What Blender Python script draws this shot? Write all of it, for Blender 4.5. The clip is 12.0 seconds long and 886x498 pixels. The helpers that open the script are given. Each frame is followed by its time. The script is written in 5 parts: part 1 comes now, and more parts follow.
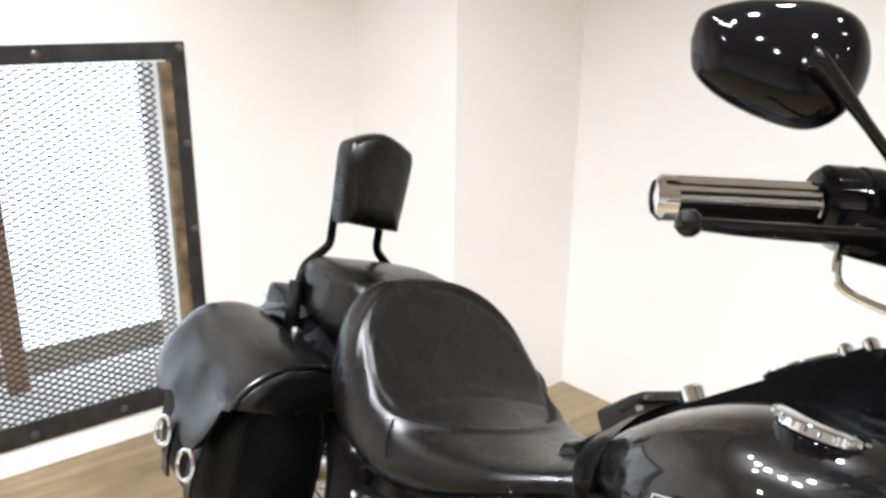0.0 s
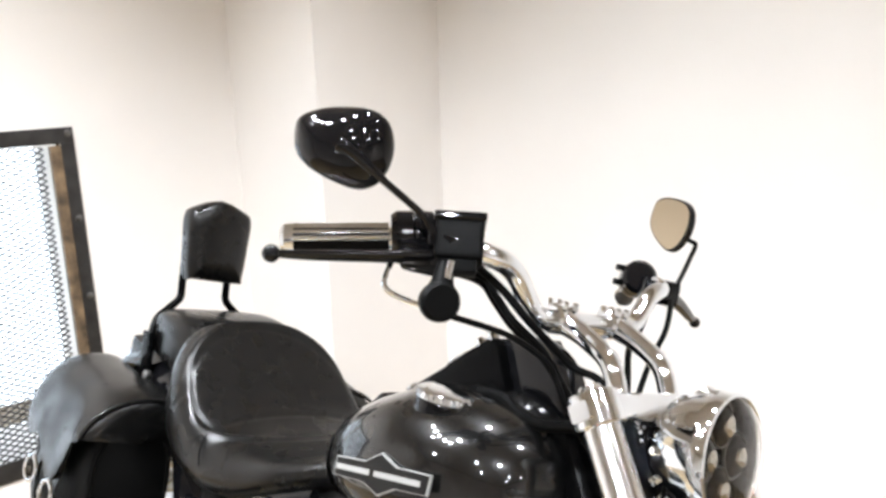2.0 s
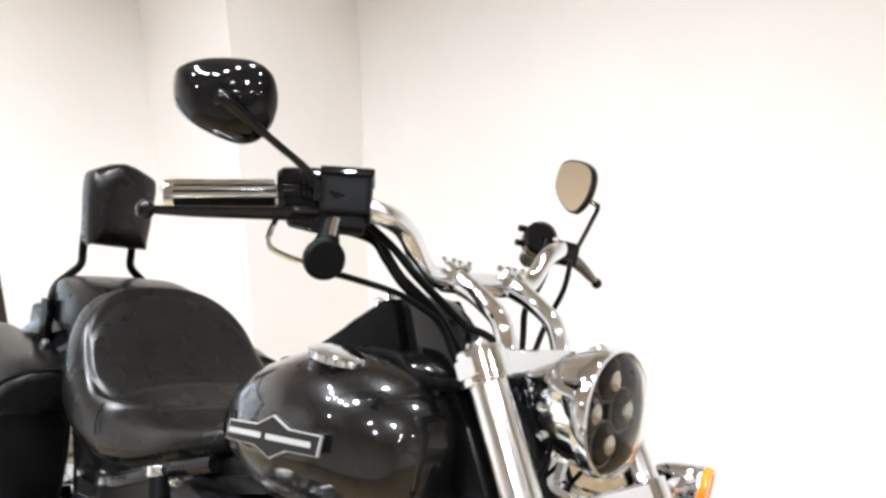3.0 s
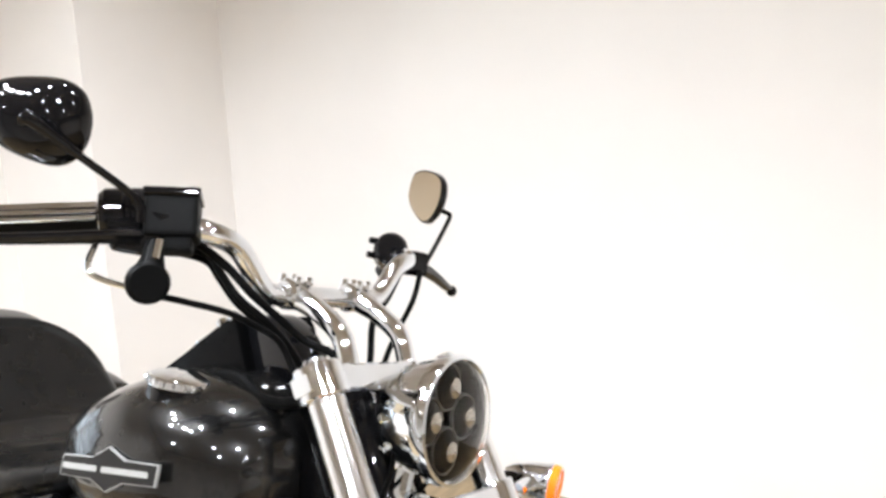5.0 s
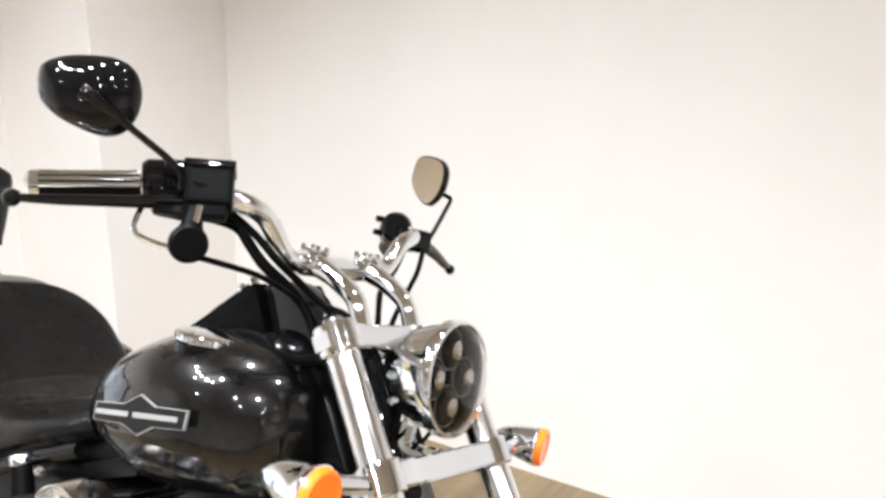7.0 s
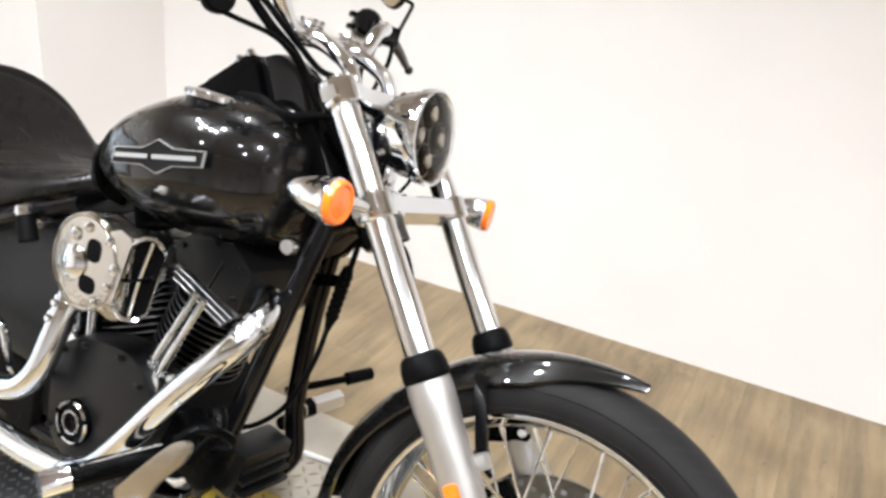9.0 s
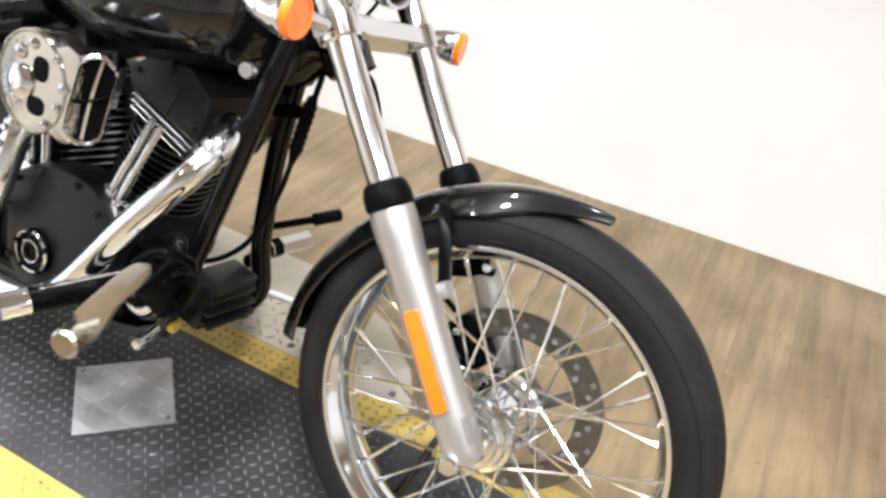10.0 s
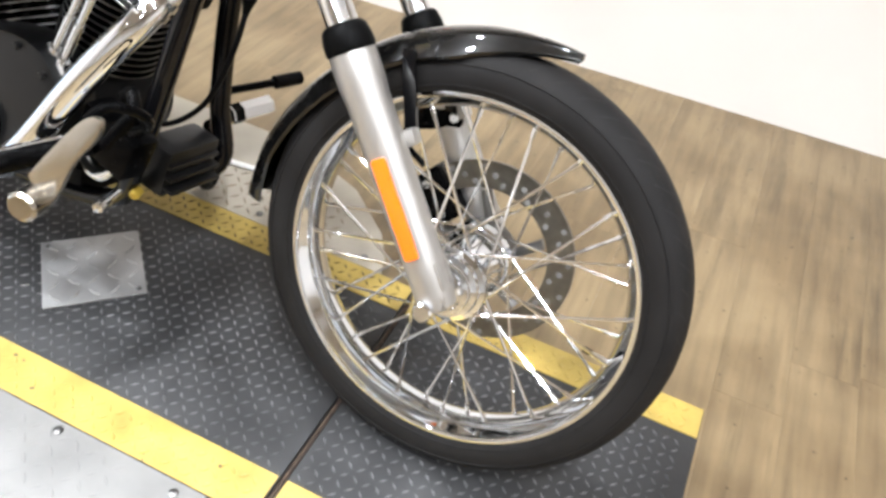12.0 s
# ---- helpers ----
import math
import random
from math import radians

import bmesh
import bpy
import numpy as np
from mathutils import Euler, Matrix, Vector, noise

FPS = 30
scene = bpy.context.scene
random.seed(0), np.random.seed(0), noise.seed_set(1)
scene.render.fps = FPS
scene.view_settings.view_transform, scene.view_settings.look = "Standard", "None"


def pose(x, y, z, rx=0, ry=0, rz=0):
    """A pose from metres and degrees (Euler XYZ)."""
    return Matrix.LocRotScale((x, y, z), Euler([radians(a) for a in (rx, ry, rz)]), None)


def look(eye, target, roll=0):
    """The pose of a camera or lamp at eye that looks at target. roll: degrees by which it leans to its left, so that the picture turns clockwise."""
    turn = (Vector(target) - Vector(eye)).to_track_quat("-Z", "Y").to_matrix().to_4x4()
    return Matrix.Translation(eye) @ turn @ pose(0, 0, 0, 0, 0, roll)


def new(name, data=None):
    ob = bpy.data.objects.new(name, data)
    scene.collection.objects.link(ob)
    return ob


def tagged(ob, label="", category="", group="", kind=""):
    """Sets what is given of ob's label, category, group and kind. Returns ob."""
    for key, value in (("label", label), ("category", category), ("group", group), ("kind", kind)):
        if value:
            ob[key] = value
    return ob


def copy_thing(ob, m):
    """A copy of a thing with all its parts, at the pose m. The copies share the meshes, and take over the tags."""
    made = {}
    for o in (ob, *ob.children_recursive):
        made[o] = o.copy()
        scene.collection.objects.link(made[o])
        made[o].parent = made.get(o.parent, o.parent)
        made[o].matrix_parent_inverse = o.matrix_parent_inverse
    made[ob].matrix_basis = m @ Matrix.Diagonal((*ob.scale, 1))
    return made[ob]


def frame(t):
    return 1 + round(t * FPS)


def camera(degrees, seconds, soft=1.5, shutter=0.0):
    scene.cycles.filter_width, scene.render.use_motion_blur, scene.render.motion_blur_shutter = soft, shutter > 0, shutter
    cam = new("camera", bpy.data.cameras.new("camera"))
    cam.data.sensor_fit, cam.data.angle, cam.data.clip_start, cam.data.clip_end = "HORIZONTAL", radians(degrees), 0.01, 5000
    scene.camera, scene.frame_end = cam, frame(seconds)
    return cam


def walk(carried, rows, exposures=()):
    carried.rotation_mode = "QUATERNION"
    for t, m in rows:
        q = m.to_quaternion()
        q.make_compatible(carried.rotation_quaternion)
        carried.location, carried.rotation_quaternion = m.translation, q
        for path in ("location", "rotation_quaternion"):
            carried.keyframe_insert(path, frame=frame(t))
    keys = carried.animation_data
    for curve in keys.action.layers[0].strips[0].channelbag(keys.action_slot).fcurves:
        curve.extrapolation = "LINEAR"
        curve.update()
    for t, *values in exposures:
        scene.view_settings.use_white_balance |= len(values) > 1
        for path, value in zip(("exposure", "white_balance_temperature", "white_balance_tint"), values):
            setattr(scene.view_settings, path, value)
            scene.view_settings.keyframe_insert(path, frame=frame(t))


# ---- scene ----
cam = camera(58.2, 12.0, soft=3.0)
PATH = [
    (0, (0.294, 0.094, 1.241), (-1.198, 1.284, 0.644), 0.6),
    (0.5, (0.501, 0.056, 1.278), (-1.041, 1.233, 0.789), -0.6),
    (1, (0.665, 0.113, 1.292), (-0.878, 1.307, 0.852), -1.3),
    (1.5, (0.691, 0.121, 1.297), (-0.797, 1.385, 0.866), -2.2),
    (2, (0.696, 0.132, 1.287), (-0.751, 1.435, 0.829), -1.9),
    (2.5, (0.709, 0.153, 1.284), (-0.685, 1.51, 0.821), -2.0),
    (3, (0.723, 0.172, 1.269), (-0.595, 1.579, 0.736), -0.8),
    (3.5, (0.744, 0.19, 1.257), (-0.477, 1.664, 0.677), -0.6),
    (3.7, (0.754, 0.193, 1.254), (-0.442, 1.692, 0.687), -0.8),
    (5.5, (0.77, 0.21, 1.279), (-0.329, 1.8, 0.765), -1.0),
    (6, (0.77, 0.204, 1.273), (-0.336, 1.793, 0.773), -1.1),
    (6.5, (0.793, 0.174, 1.282), (-0.335, 1.753, 0.794), -1.1),
    (6.7, (0.797, 0.16, 1.281), (-0.325, 1.736, 0.774), -0.2),
    (8.3, (0.835, -0.138, 1.276), (-0.014, 1.551, 0.623), 5.6),
    (8.5, (0.835, -0.136, 1.25), (-0.017, 1.529, 0.542), 5.4),
    (9, (0.839, -0.137, 1.21), (0.057, 1.504, 0.376), 6.7),
    (9.5, (0.852, -0.125, 1.195), (0.143, 1.479, 0.233), 7.7),
    (9.9, (0.85, -0.127, 1.177), (0.218, 1.423, 0.083), 9.3),
    (10, (0.862, -0.127, 1.157), (0.234, 1.409, 0.041), 9.4),
    (10.5, (0.871, -0.122, 1.122), (0.367, 1.344, -0.143), 10.8),
    (11, (0.874, -0.131, 1.104), (0.419, 1.285, -0.233), 12.4),
    (11.5, (0.881, -0.135, 1.09), (0.453, 1.254, -0.284), 12.0),
    (12, (0.876, -0.138, 1.111), (0.421, 1.282, -0.222), 9.9),
]
walk(cam, [(t, look(eye, target, roll)) for t, eye, target, roll in PATH], [(0.0, 0.24), (1.0, 0.28), (2.5, 0.35), (3.5, 0.35), (6.0, 0.23), (8.5, 0.17), (10.0, 0.20), (12.0, 0.22)])

# ---- light ----
world = bpy.data.worlds.new("world")
scene.world = world
world.use_nodes = True
wn = world.node_tree
sky = wn.nodes.new("ShaderNodeTexSky")
sky.sky_type, sky.sun_disc = "NISHITA", False
sky.sun_elevation, sky.sun_rotation = radians(40), radians(200)
wn.links.new(sky.outputs[0], wn.nodes["Background"].inputs[0])
wn.nodes["Background"].inputs[1].default_value = 0.12
FLOOR, CEIL = -0.18, 2.75


def lamp(name, kind, loc, power, size, colour, target=None, shape="DISK", size_y=None, spread=150):
    data = bpy.data.lights.new(name, kind)
    data.energy, data.color = power, colour
    if kind == "AREA" and size < 0.5:
        data.spread = radians(spread)
    if kind == "AREA":
        data.shape, data.size = shape, size
        if size_y:
            data.size_y = size_y
    ob = new(name, data)
    ob.matrix_world = look(loc, target or (loc[0], loc[1] + 0.001, loc[2] - 1))
    return ob


WARM = (0.925, 0.965, 1.03)
# The first eight follow the tank's reflections; the rest are added, unseen, as fill.
LAMPS = [(-1.25, 0.20), (-1.08, -0.10), (-0.90, -0.30), (-1.12, -0.60), (-0.70, -0.50), (-0.52, -0.55), (-0.38, -0.10), (-0.22, 0.40), (1.3, -0.45), (1.9, 0.9), (0.5, -1.2), (1.2, -2.2), (-1.2, -2.4), (2.6, -1.0), (3.3, 0.9), (3.9, -0.3), (3.4, -2.0), (0.7, 1.25), (-0.4, 1.3)]
for lx, ly in LAMPS:
    if lx > 3:
        power, spread = 20 if ly > 0.5 else 36, 140
    elif lx < -0.2 and -1 < ly < 1:
        power, spread = 8 if ly < -0.55 and lx < -1 else 12.5, 126
    elif ly > 0.5:
        power, spread = 10, 110 if lx < 0 else 135
    elif 0 < lx < 1.4 and ly > -1.5:
        power, spread = 11 if lx < 1 else 48, 140
    else:
        power, spread = 34 if ly < -2 else 20, 140
    lamp("spot_or_fill_light", "AREA", (lx, ly, CEIL - 0.045), power, 0.10, WARM, spread=spread)


# ---- materials ----
def mat(name, colour, rough=0.5, metal=0.0, var=0.08, scale=12.0, bump=0.0, bscale=120.0, coat=0.0, rvar=0.08, object_var=0.0):
    m = bpy.data.materials.new(name)
    m.use_nodes = True
    nt = m.node_tree
    b = nt.nodes["Principled BSDF"]
    b.inputs["Roughness"].default_value, b.inputs["Metallic"].default_value = rough, metal
    b.inputs["Coat Weight"].default_value = coat
    b.inputs["Coat Roughness"].default_value = 0.03
    co = nt.nodes.new("ShaderNodeTexCoord")
    n1 = nt.nodes.new("ShaderNodeTexNoise")
    n1.inputs["Scale"].default_value, n1.inputs["Detail"].default_value = scale, 5
    nt.links.new(co.outputs["Object"], n1.inputs["Vector"])
    ramp = nt.nodes.new("ShaderNodeMapRange")
    ramp.inputs["From Min"].default_value, ramp.inputs["From Max"].default_value = 0.3, 0.7
    ramp.inputs["To Min"].default_value, ramp.inputs["To Max"].default_value = 1 - var, 1 + var
    nt.links.new(n1.outputs["Fac"], ramp.inputs["Value"])
    mul = nt.nodes.new("ShaderNodeVectorMath")
    mul.operation = "SCALE"
    mul.inputs[0].default_value = colour
    nt.links.new(ramp.outputs[0], mul.inputs["Scale"])
    out = mul.outputs[0]
    if object_var:
        info = nt.nodes.new("ShaderNodeObjectInfo")
        r2 = nt.nodes.new("ShaderNodeMapRange")
        r2.inputs["To Min"].default_value, r2.inputs["To Max"].default_value = 1 - object_var, 1 + object_var
        nt.links.new(info.outputs["Random"], r2.inputs["Value"])
        m2 = nt.nodes.new("ShaderNodeVectorMath")
        m2.operation = "SCALE"
        nt.links.new(out, m2.inputs[0])
        nt.links.new(r2.outputs[0], m2.inputs["Scale"])
        out = m2.outputs[0]
    nt.links.new(out, b.inputs["Base Color"])
    rr = nt.nodes.new("ShaderNodeMapRange")
    rr.inputs["To Min"].default_value, rr.inputs["To Max"].default_value = max(0, rough - rvar), rough + rvar
    n3 = nt.nodes.new("ShaderNodeTexNoise")
    n3.inputs["Scale"].default_value, n3.inputs["Detail"].default_value = scale * 3.1, 4
    nt.links.new(co.outputs["Object"], n3.inputs["Vector"])
    nt.links.new(n3.outputs["Fac"], rr.inputs["Value"])
    nt.links.new(rr.outputs[0], b.inputs["Roughness"])
    if bump:
        n2 = nt.nodes.new("ShaderNodeTexNoise")
        n2.inputs["Scale"].default_value, n2.inputs["Detail"].default_value = bscale, 6
        nt.links.new(co.outputs["Object"], n2.inputs["Vector"])
        bp = nt.nodes.new("ShaderNodeBump")
        bp.inputs["Strength"].default_value, bp.inputs["Distance"].default_value = bump, 0.002
        nt.links.new(n2.outputs["Fac"], bp.inputs["Height"])
        nt.links.new(bp.outputs[0], b.inputs["Normal"])
    return m


def specks(m, colour, scale, low, high):
    """Small spots of another colour where a fine noise peaks."""
    nt = m.node_tree
    b = nt.nodes["Principled BSDF"]
    co = nt.nodes.new("ShaderNodeTexCoord")
    n = nt.nodes.new("ShaderNodeTexNoise")
    n.inputs["Scale"].default_value, n.inputs["Detail"].default_value = scale, 3
    nt.links.new(co.outputs["Object"], n.inputs["Vector"])
    r = nt.nodes.new("ShaderNodeMapRange")
    r.inputs["From Min"].default_value, r.inputs["From Max"].default_value = low, high
    nt.links.new(n.outputs["Fac"], r.inputs["Value"])
    mix = nt.nodes.new("ShaderNodeMix")
    mix.data_type = "RGBA"
    nt.links.new(r.outputs[0], mix.inputs["Factor"])
    nt.links.new(b.inputs["Base Color"].links[0].from_socket, mix.inputs["A"])
    mix.inputs["B"].default_value = (*colour, 1)
    nt.links.new(mix.outputs["Result"], b.inputs["Base Color"])


def dull(m, level):
    m.node_tree.nodes["Principled BSDF"].inputs["Specular IOR Level"].default_value = level


def glow(name, colour, strength):
    m = bpy.data.materials.new(name)
    m.use_nodes = True
    b = m.node_tree.nodes["Principled BSDF"]
    b.inputs["Base Color"].default_value = (*colour, 1)
    b.inputs["Emission Color"].default_value = (*colour, 1)
    b.inputs["Emission Strength"].default_value = strength
    return m


def glassy(name, colour, rough=0.02, weight=1.0):
    m = mat(name, colour, rough, rvar=0.01)
    b = m.node_tree.nodes["Principled BSDF"]
    b.inputs["Transmission Weight"].default_value = weight
    b.inputs["IOR"].default_value = 1.45
    return m


DIM = mat("pale_wall_paint", (0.78, 0.765, 0.74), 0.7, var=0.1, scale=1.5)
PAINT = mat("cream_wall_paint", (0.84, 0.806, 0.768), 0.65, var=0.02, scale=2.5, bump=0.12, bscale=260)
CEILING = mat("ceiling_paint", (0.43, 0.382, 0.325), 0.8, var=0.03, scale=2)
CHROME = mat("polished_chrome", (0.84, 0.875, 0.92), 0.05, 1.0, var=0.03, rvar=0.03)
DULL = mat("brushed_alloy", (0.18, 0.178, 0.172), 0.34, 1.0, var=0.06, scale=30, bump=0.05, bscale=400)
SATIN = mat("satin_chrome_plate", (0.50, 0.48, 0.44), 0.09, 1.0, var=0.08, scale=30, bump=0.8, bscale=32)
ROTOR = mat("worn_disc_steel", (0.15, 0.14, 0.12), 0.34, 0.9, var=0.15, scale=60)
SILVER = mat("silver_painted_alloy", (0.47, 0.455, 0.432), 0.4, 0.85, var=0.04, scale=20)
LACQUER = mat("deep_black_tank_lacquer", (0.003, 0.0029, 0.0028), 0.27, 0.0, var=0.1, coat=1.0, rvar=0.02)
GLOSS = mat("gloss_black_paint", (0.003, 0.003, 0.0035), 0.05, 0.0, var=0.1, coat=0.0, rvar=0.02)
BLACK = mat("black_metal", (0.0012, 0.0012, 0.0013), 0.25, 0.0, var=0.2, scale=30)
WRINKLE = mat("wrinkle_black_engine_paint", (0.0025, 0.0025, 0.0027), 0.42, 0.0, var=0.15, scale=40, bump=0.35, bscale=700)
SATINBLACK = mat("satin_black_engine_paint", (0.004, 0.004, 0.0042), 0.36, 0.0, var=0.15, scale=20)
LEATHER = mat("black_leather", (0.0022, 0.0022, 0.0022), 0.25, 0.0, var=0.18, scale=9, bump=0.14, bscale=9, rvar=0.06)
VINYL = mat("black_vinyl", (0.0022, 0.0021, 0.0020), 0.28, 0.0, var=0.2, scale=7, bump=0.05, bscale=24, rvar=0.05)
BAGSIDE = mat("matte_bag_leather", (0.002, 0.002, 0.002), 0.45, 0.0, var=0.2, scale=12, bump=0.3, bscale=60)
RUBBER = mat("tyre_rubber", (0.0115, 0.0108, 0.0105), 0.62, 0.0, var=0.2, scale=14, bump=0.2, bscale=300)
HOSE = mat("black_rubber_hose", (0.002, 0.002, 0.002), 0.45, var=0.15)
AMBER = mat("amber_lens", (1.0, 0.19, 0.008), 0.12, 0.0, var=0.05, scale=60, coat=0.6)
REFLECT = mat("orange_reflector", (0.85, 0.16, 0.006), 0.2, 0.0, var=0.05, scale=300, coat=0.5)
DARKGAP = mat("dark_recess", (0.002, 0.002, 0.002), 0.9)
for m in (LEATHER, VINYL, RUBBER, HOSE, WRINKLE, BLACK, BAGSIDE, DARKGAP):
    dull(m, 0.05)
dull(LEATHER, 0.42)
dull(VINYL, 0.36)
dull(RUBBER, 0.12)
dull(LACQUER, 0.11)
dull(WRINKLE, 0.09)
dull(SATINBLACK, 0.29)
dull(GLOSS, 0.30)
# The tan reflection of the room is put into the mirror's own tint.
MIRROR = mat("tan_reflection_mirror", (0.62, 0.53, 0.40), 0.01, 1.0, var=0.0, rvar=0.0)
LENS = glassy("clear_headlight_lens", (1, 1, 1))
LENS.node_tree.nodes["Principled BSDF"].inputs["IOR"].default_value = 1.18
PANE = glassy("window_glass", (0.97, 0.99, 1.0))
STEEL = mat("dark_steel_angle", (0.045, 0.043, 0.042), 0.42, 0.6, var=0.3, scale=14, bump=0.1)
MESHM = mat("dark_expanded_steel", (0.045, 0.043, 0.04), 0.5, 0.5, var=0.25, scale=50)
TIMBER = mat("rough_brown_timber", (0.15, 0.10, 0.055), 0.7, var=0.8, scale=16, bump=0.4, bscale=60)
POST = mat("red_brown_post", (0.42, 0.24, 0.14), 0.6, var=0.2, scale=10, bump=0.2)
SILLM = mat("pale_sill_paint", (0.74, 0.73, 0.71), 0.6, var=0.1, scale=6)
# Lighter for worn tops and for the lozenges' highlights, put into the colour.
WORNSHEEN = mat("worn_sheen_tread_tops", (0.115, 0.116, 0.117), 0.34, 0.0, var=0.7, scale=5, bump=0.1)
MAT = mat("black_tread_rubber", (0.024, 0.0242, 0.0250), 0.46, 0.0, var=0.5, scale=5, bump=0.3, bscale=180)
YELLOW = mat("yellow_safety_paint", (0.40, 0.285, 0.070), 0.42, 0.0, var=0.22, scale=14, bump=0.2, bscale=90)
specks(YELLOW, (0.045, 0.04, 0.025), 38.0, 0.685, 0.72)
specks(MAT, (0.16, 0.16, 0.155), 70.0, 0.755, 0.77)
PLYWOOD = mat("pale_plywood_edge", (0.34, 0.27, 0.17), 0.6, 0.0, var=0.3, scale=18, bump=0.2, bscale=60)
# Darker yellow for the lozenges on the rear part of the far stripe.
DARKYELLOW = mat("dark_yellow_tread", (0.15, 0.105, 0.018), 0.5, 0.0, var=0.5, scale=22)
CREAM = mat("cream_tread_plate", (0.36, 0.32, 0.26), 0.5, 0.0, var=0.12, scale=9, bump=0.1)
CREAMWEAR = mat("worn_cream_tread", (0.22, 0.175, 0.125), 0.5, 0.0, var=0.4, scale=16)
SPOKE = mat("plated_spoke_steel", (0.74, 0.74, 0.74), 0.11, 1.0, var=0.05)
PEDAL = mat("satin_pedal_steel", (0.46, 0.435, 0.39), 0.2, 1.0, var=0.04, scale=30, rvar=0.0)
FORKTUBE = mat("hard_chrome_tube", (0.86, 0.875, 0.895), 0.15, 1.0, var=0.03, rvar=0.02)
GROOVE = mat("tread_groove_rubber", (0.0055, 0.0052, 0.005), 0.8, var=0.1)
TREAD = mat("grey_tread_plate", (0.185, 0.182, 0.175), 0.5, 0.1, var=0.12, scale=12, bump=0.1)
PLATE = mat("bright_tread_plate", (0.40, 0.40, 0.395), 0.42, 0.6, var=0.1, scale=20)
OUTSIDE = glow("overcast_daylight", (0.83, 0.91, 1.0), 2.9)
WHITE = mat("pale_badge_metal", (0.30, 0.30, 0.29), 0.35, 0.3, var=0.05)


# ---- shape helpers ----
def finish(name, bm, material, parent=None, label="", sharp=35):
    bmesh.ops.recalc_face_normals(bm, faces=bm.faces)
    me = bpy.data.meshes.new(name)
    for f in bm.faces:
        f.smooth = True
    bm.to_mesh(me)
    bm.free()
    me.set_sharp_from_angle(angle=radians(sharp))
    me.materials.append(material)
    ob = new(name, me)
    if parent:
        ob.parent = parent
    if label:
        tagged(ob, label)
    return ob


def part(name, bm, material, parent, label="", m=None, sharp=35):
    if m is not None:
        bmesh.ops.transform(bm, matrix=m, verts=bm.verts)
    return finish(name, bm, material, parent, label, sharp)


def box(size, loc=(0, 0, 0), rot=(0, 0, 0), bevel=0.0, segs=2, bm=None):
    own = bmesh.new()
    bmesh.ops.create_cube(own, size=1)
    bmesh.ops.transform(own, matrix=Matrix.Diagonal((*size, 1)), verts=own.verts)
    if bevel:
        bmesh.ops.bevel(own, geom=own.edges[:], offset=bevel, segments=segs, profile=0.7, affect="EDGES")
    bmesh.ops.transform(own, matrix=pose(*loc, *rot), verts=own.verts)
    return join(bm, own) if bm else own


def join(a, b):
    me = bpy.data.meshes.new("joined")
    b.to_mesh(me)
    a.from_mesh(me)
    bpy.data.meshes.remove(me)
    b.free()
    return a


def loft(rings, caps=True, closed=False):
    bm = bmesh.new()
    vs = [[bm.verts.new(p) for p in r] for r in rings]
    n = len(rings[0])
    pairs = list(zip(vs, vs[1:])) + ([(vs[-1], vs[0])] if closed else [])
    for a, b in pairs:
        for i in range(n):
            j = (i + 1) % n
            bm.faces.new((a[i], a[j], b[j], b[i]))
    if caps and not closed:
        bm.faces.new(vs[0][::-1])
        bm.faces.new(vs[-1])
    return bm


def spline(pts, k=6):
    pts = [Vector(p) for p in pts]
    if len(pts) < 3:
        return pts
    out = []
    ext = [2 * pts[0] - pts[1]] + pts + [2 * pts[-1] - pts[-2]]
    for a, b, c, d in zip(ext, ext[1:], ext[2:], ext[3:]):
        for i in range(k):
            t = i / k
            out.append(0.5 * (2 * b + (c - a) * t + (2 * a - 5 * b + 4 * c - d) * t * t + (3 * b - a - 3 * c + d) * t ** 3))
    return out + [pts[-1]]


def tube(pts, r, n=12, k=6, flat=1.0, bm=None, smooth=True):
    """A round bar along a smooth line; r may be a list of radii, one a point given."""
    p = spline(pts, k) if smooth else [Vector(q) for q in pts]
    m = len(p)
    if isinstance(r, (int, float)):
        rad = [r] * m
    else:
        rad = [float(np.interp(i / (m - 1), np.linspace(0, 1, len(r)), r)) for i in range(m)]
    t0 = (p[1] - p[0]).normalized()
    u = t0.orthogonal().normalized()
    rings = []
    for i in range(m):
        t = (p[min(i + 1, m - 1)] - p[max(i - 1, 0)]).normalized()
        u = (u - t * u.dot(t)).normalized()
        v = t.cross(u)
        rings.append([p[i] + rad[i] * (math.cos(a) * u + flat * math.sin(a) * v) for a in (2 * math.pi * j / n for j in range(n))])
    own = loft(rings)
    return join(bm, own) if bm else own


def lathe(profile, at, axis, n=32, caps=False, bm=None, spin=0.0):
    """Rings of (radius, distance along the axis)."""
    axis = Vector(axis).normalized()
    u = axis.orthogonal().normalized()
    v = axis.cross(u)
    at = Vector(at)
    rings = [[at + axis * h + r * (math.cos(a) * u + math.sin(a) * v) for a in (spin + 2 * math.pi * j / n for j in range(n))] for r, h in profile]
    own = loft(rings, caps=caps)
    return join(bm, own) if bm else own


def ring_closed(profile, at, axis, n=64):
    """A closed band turned round an axis, from a closed profile of (radius, distance)."""
    axis = Vector(axis).normalized()
    u = axis.orthogonal().normalized()
    v = axis.cross(u)
    at = Vector(at)
    rings = []
    for j in range(n):
        a = 2 * math.pi * j / n
        d = math.cos(a) * u + math.sin(a) * v
        rings.append([at + axis * h + r * d for r, h in profile])
    return loft(rings, caps=False, closed=True)


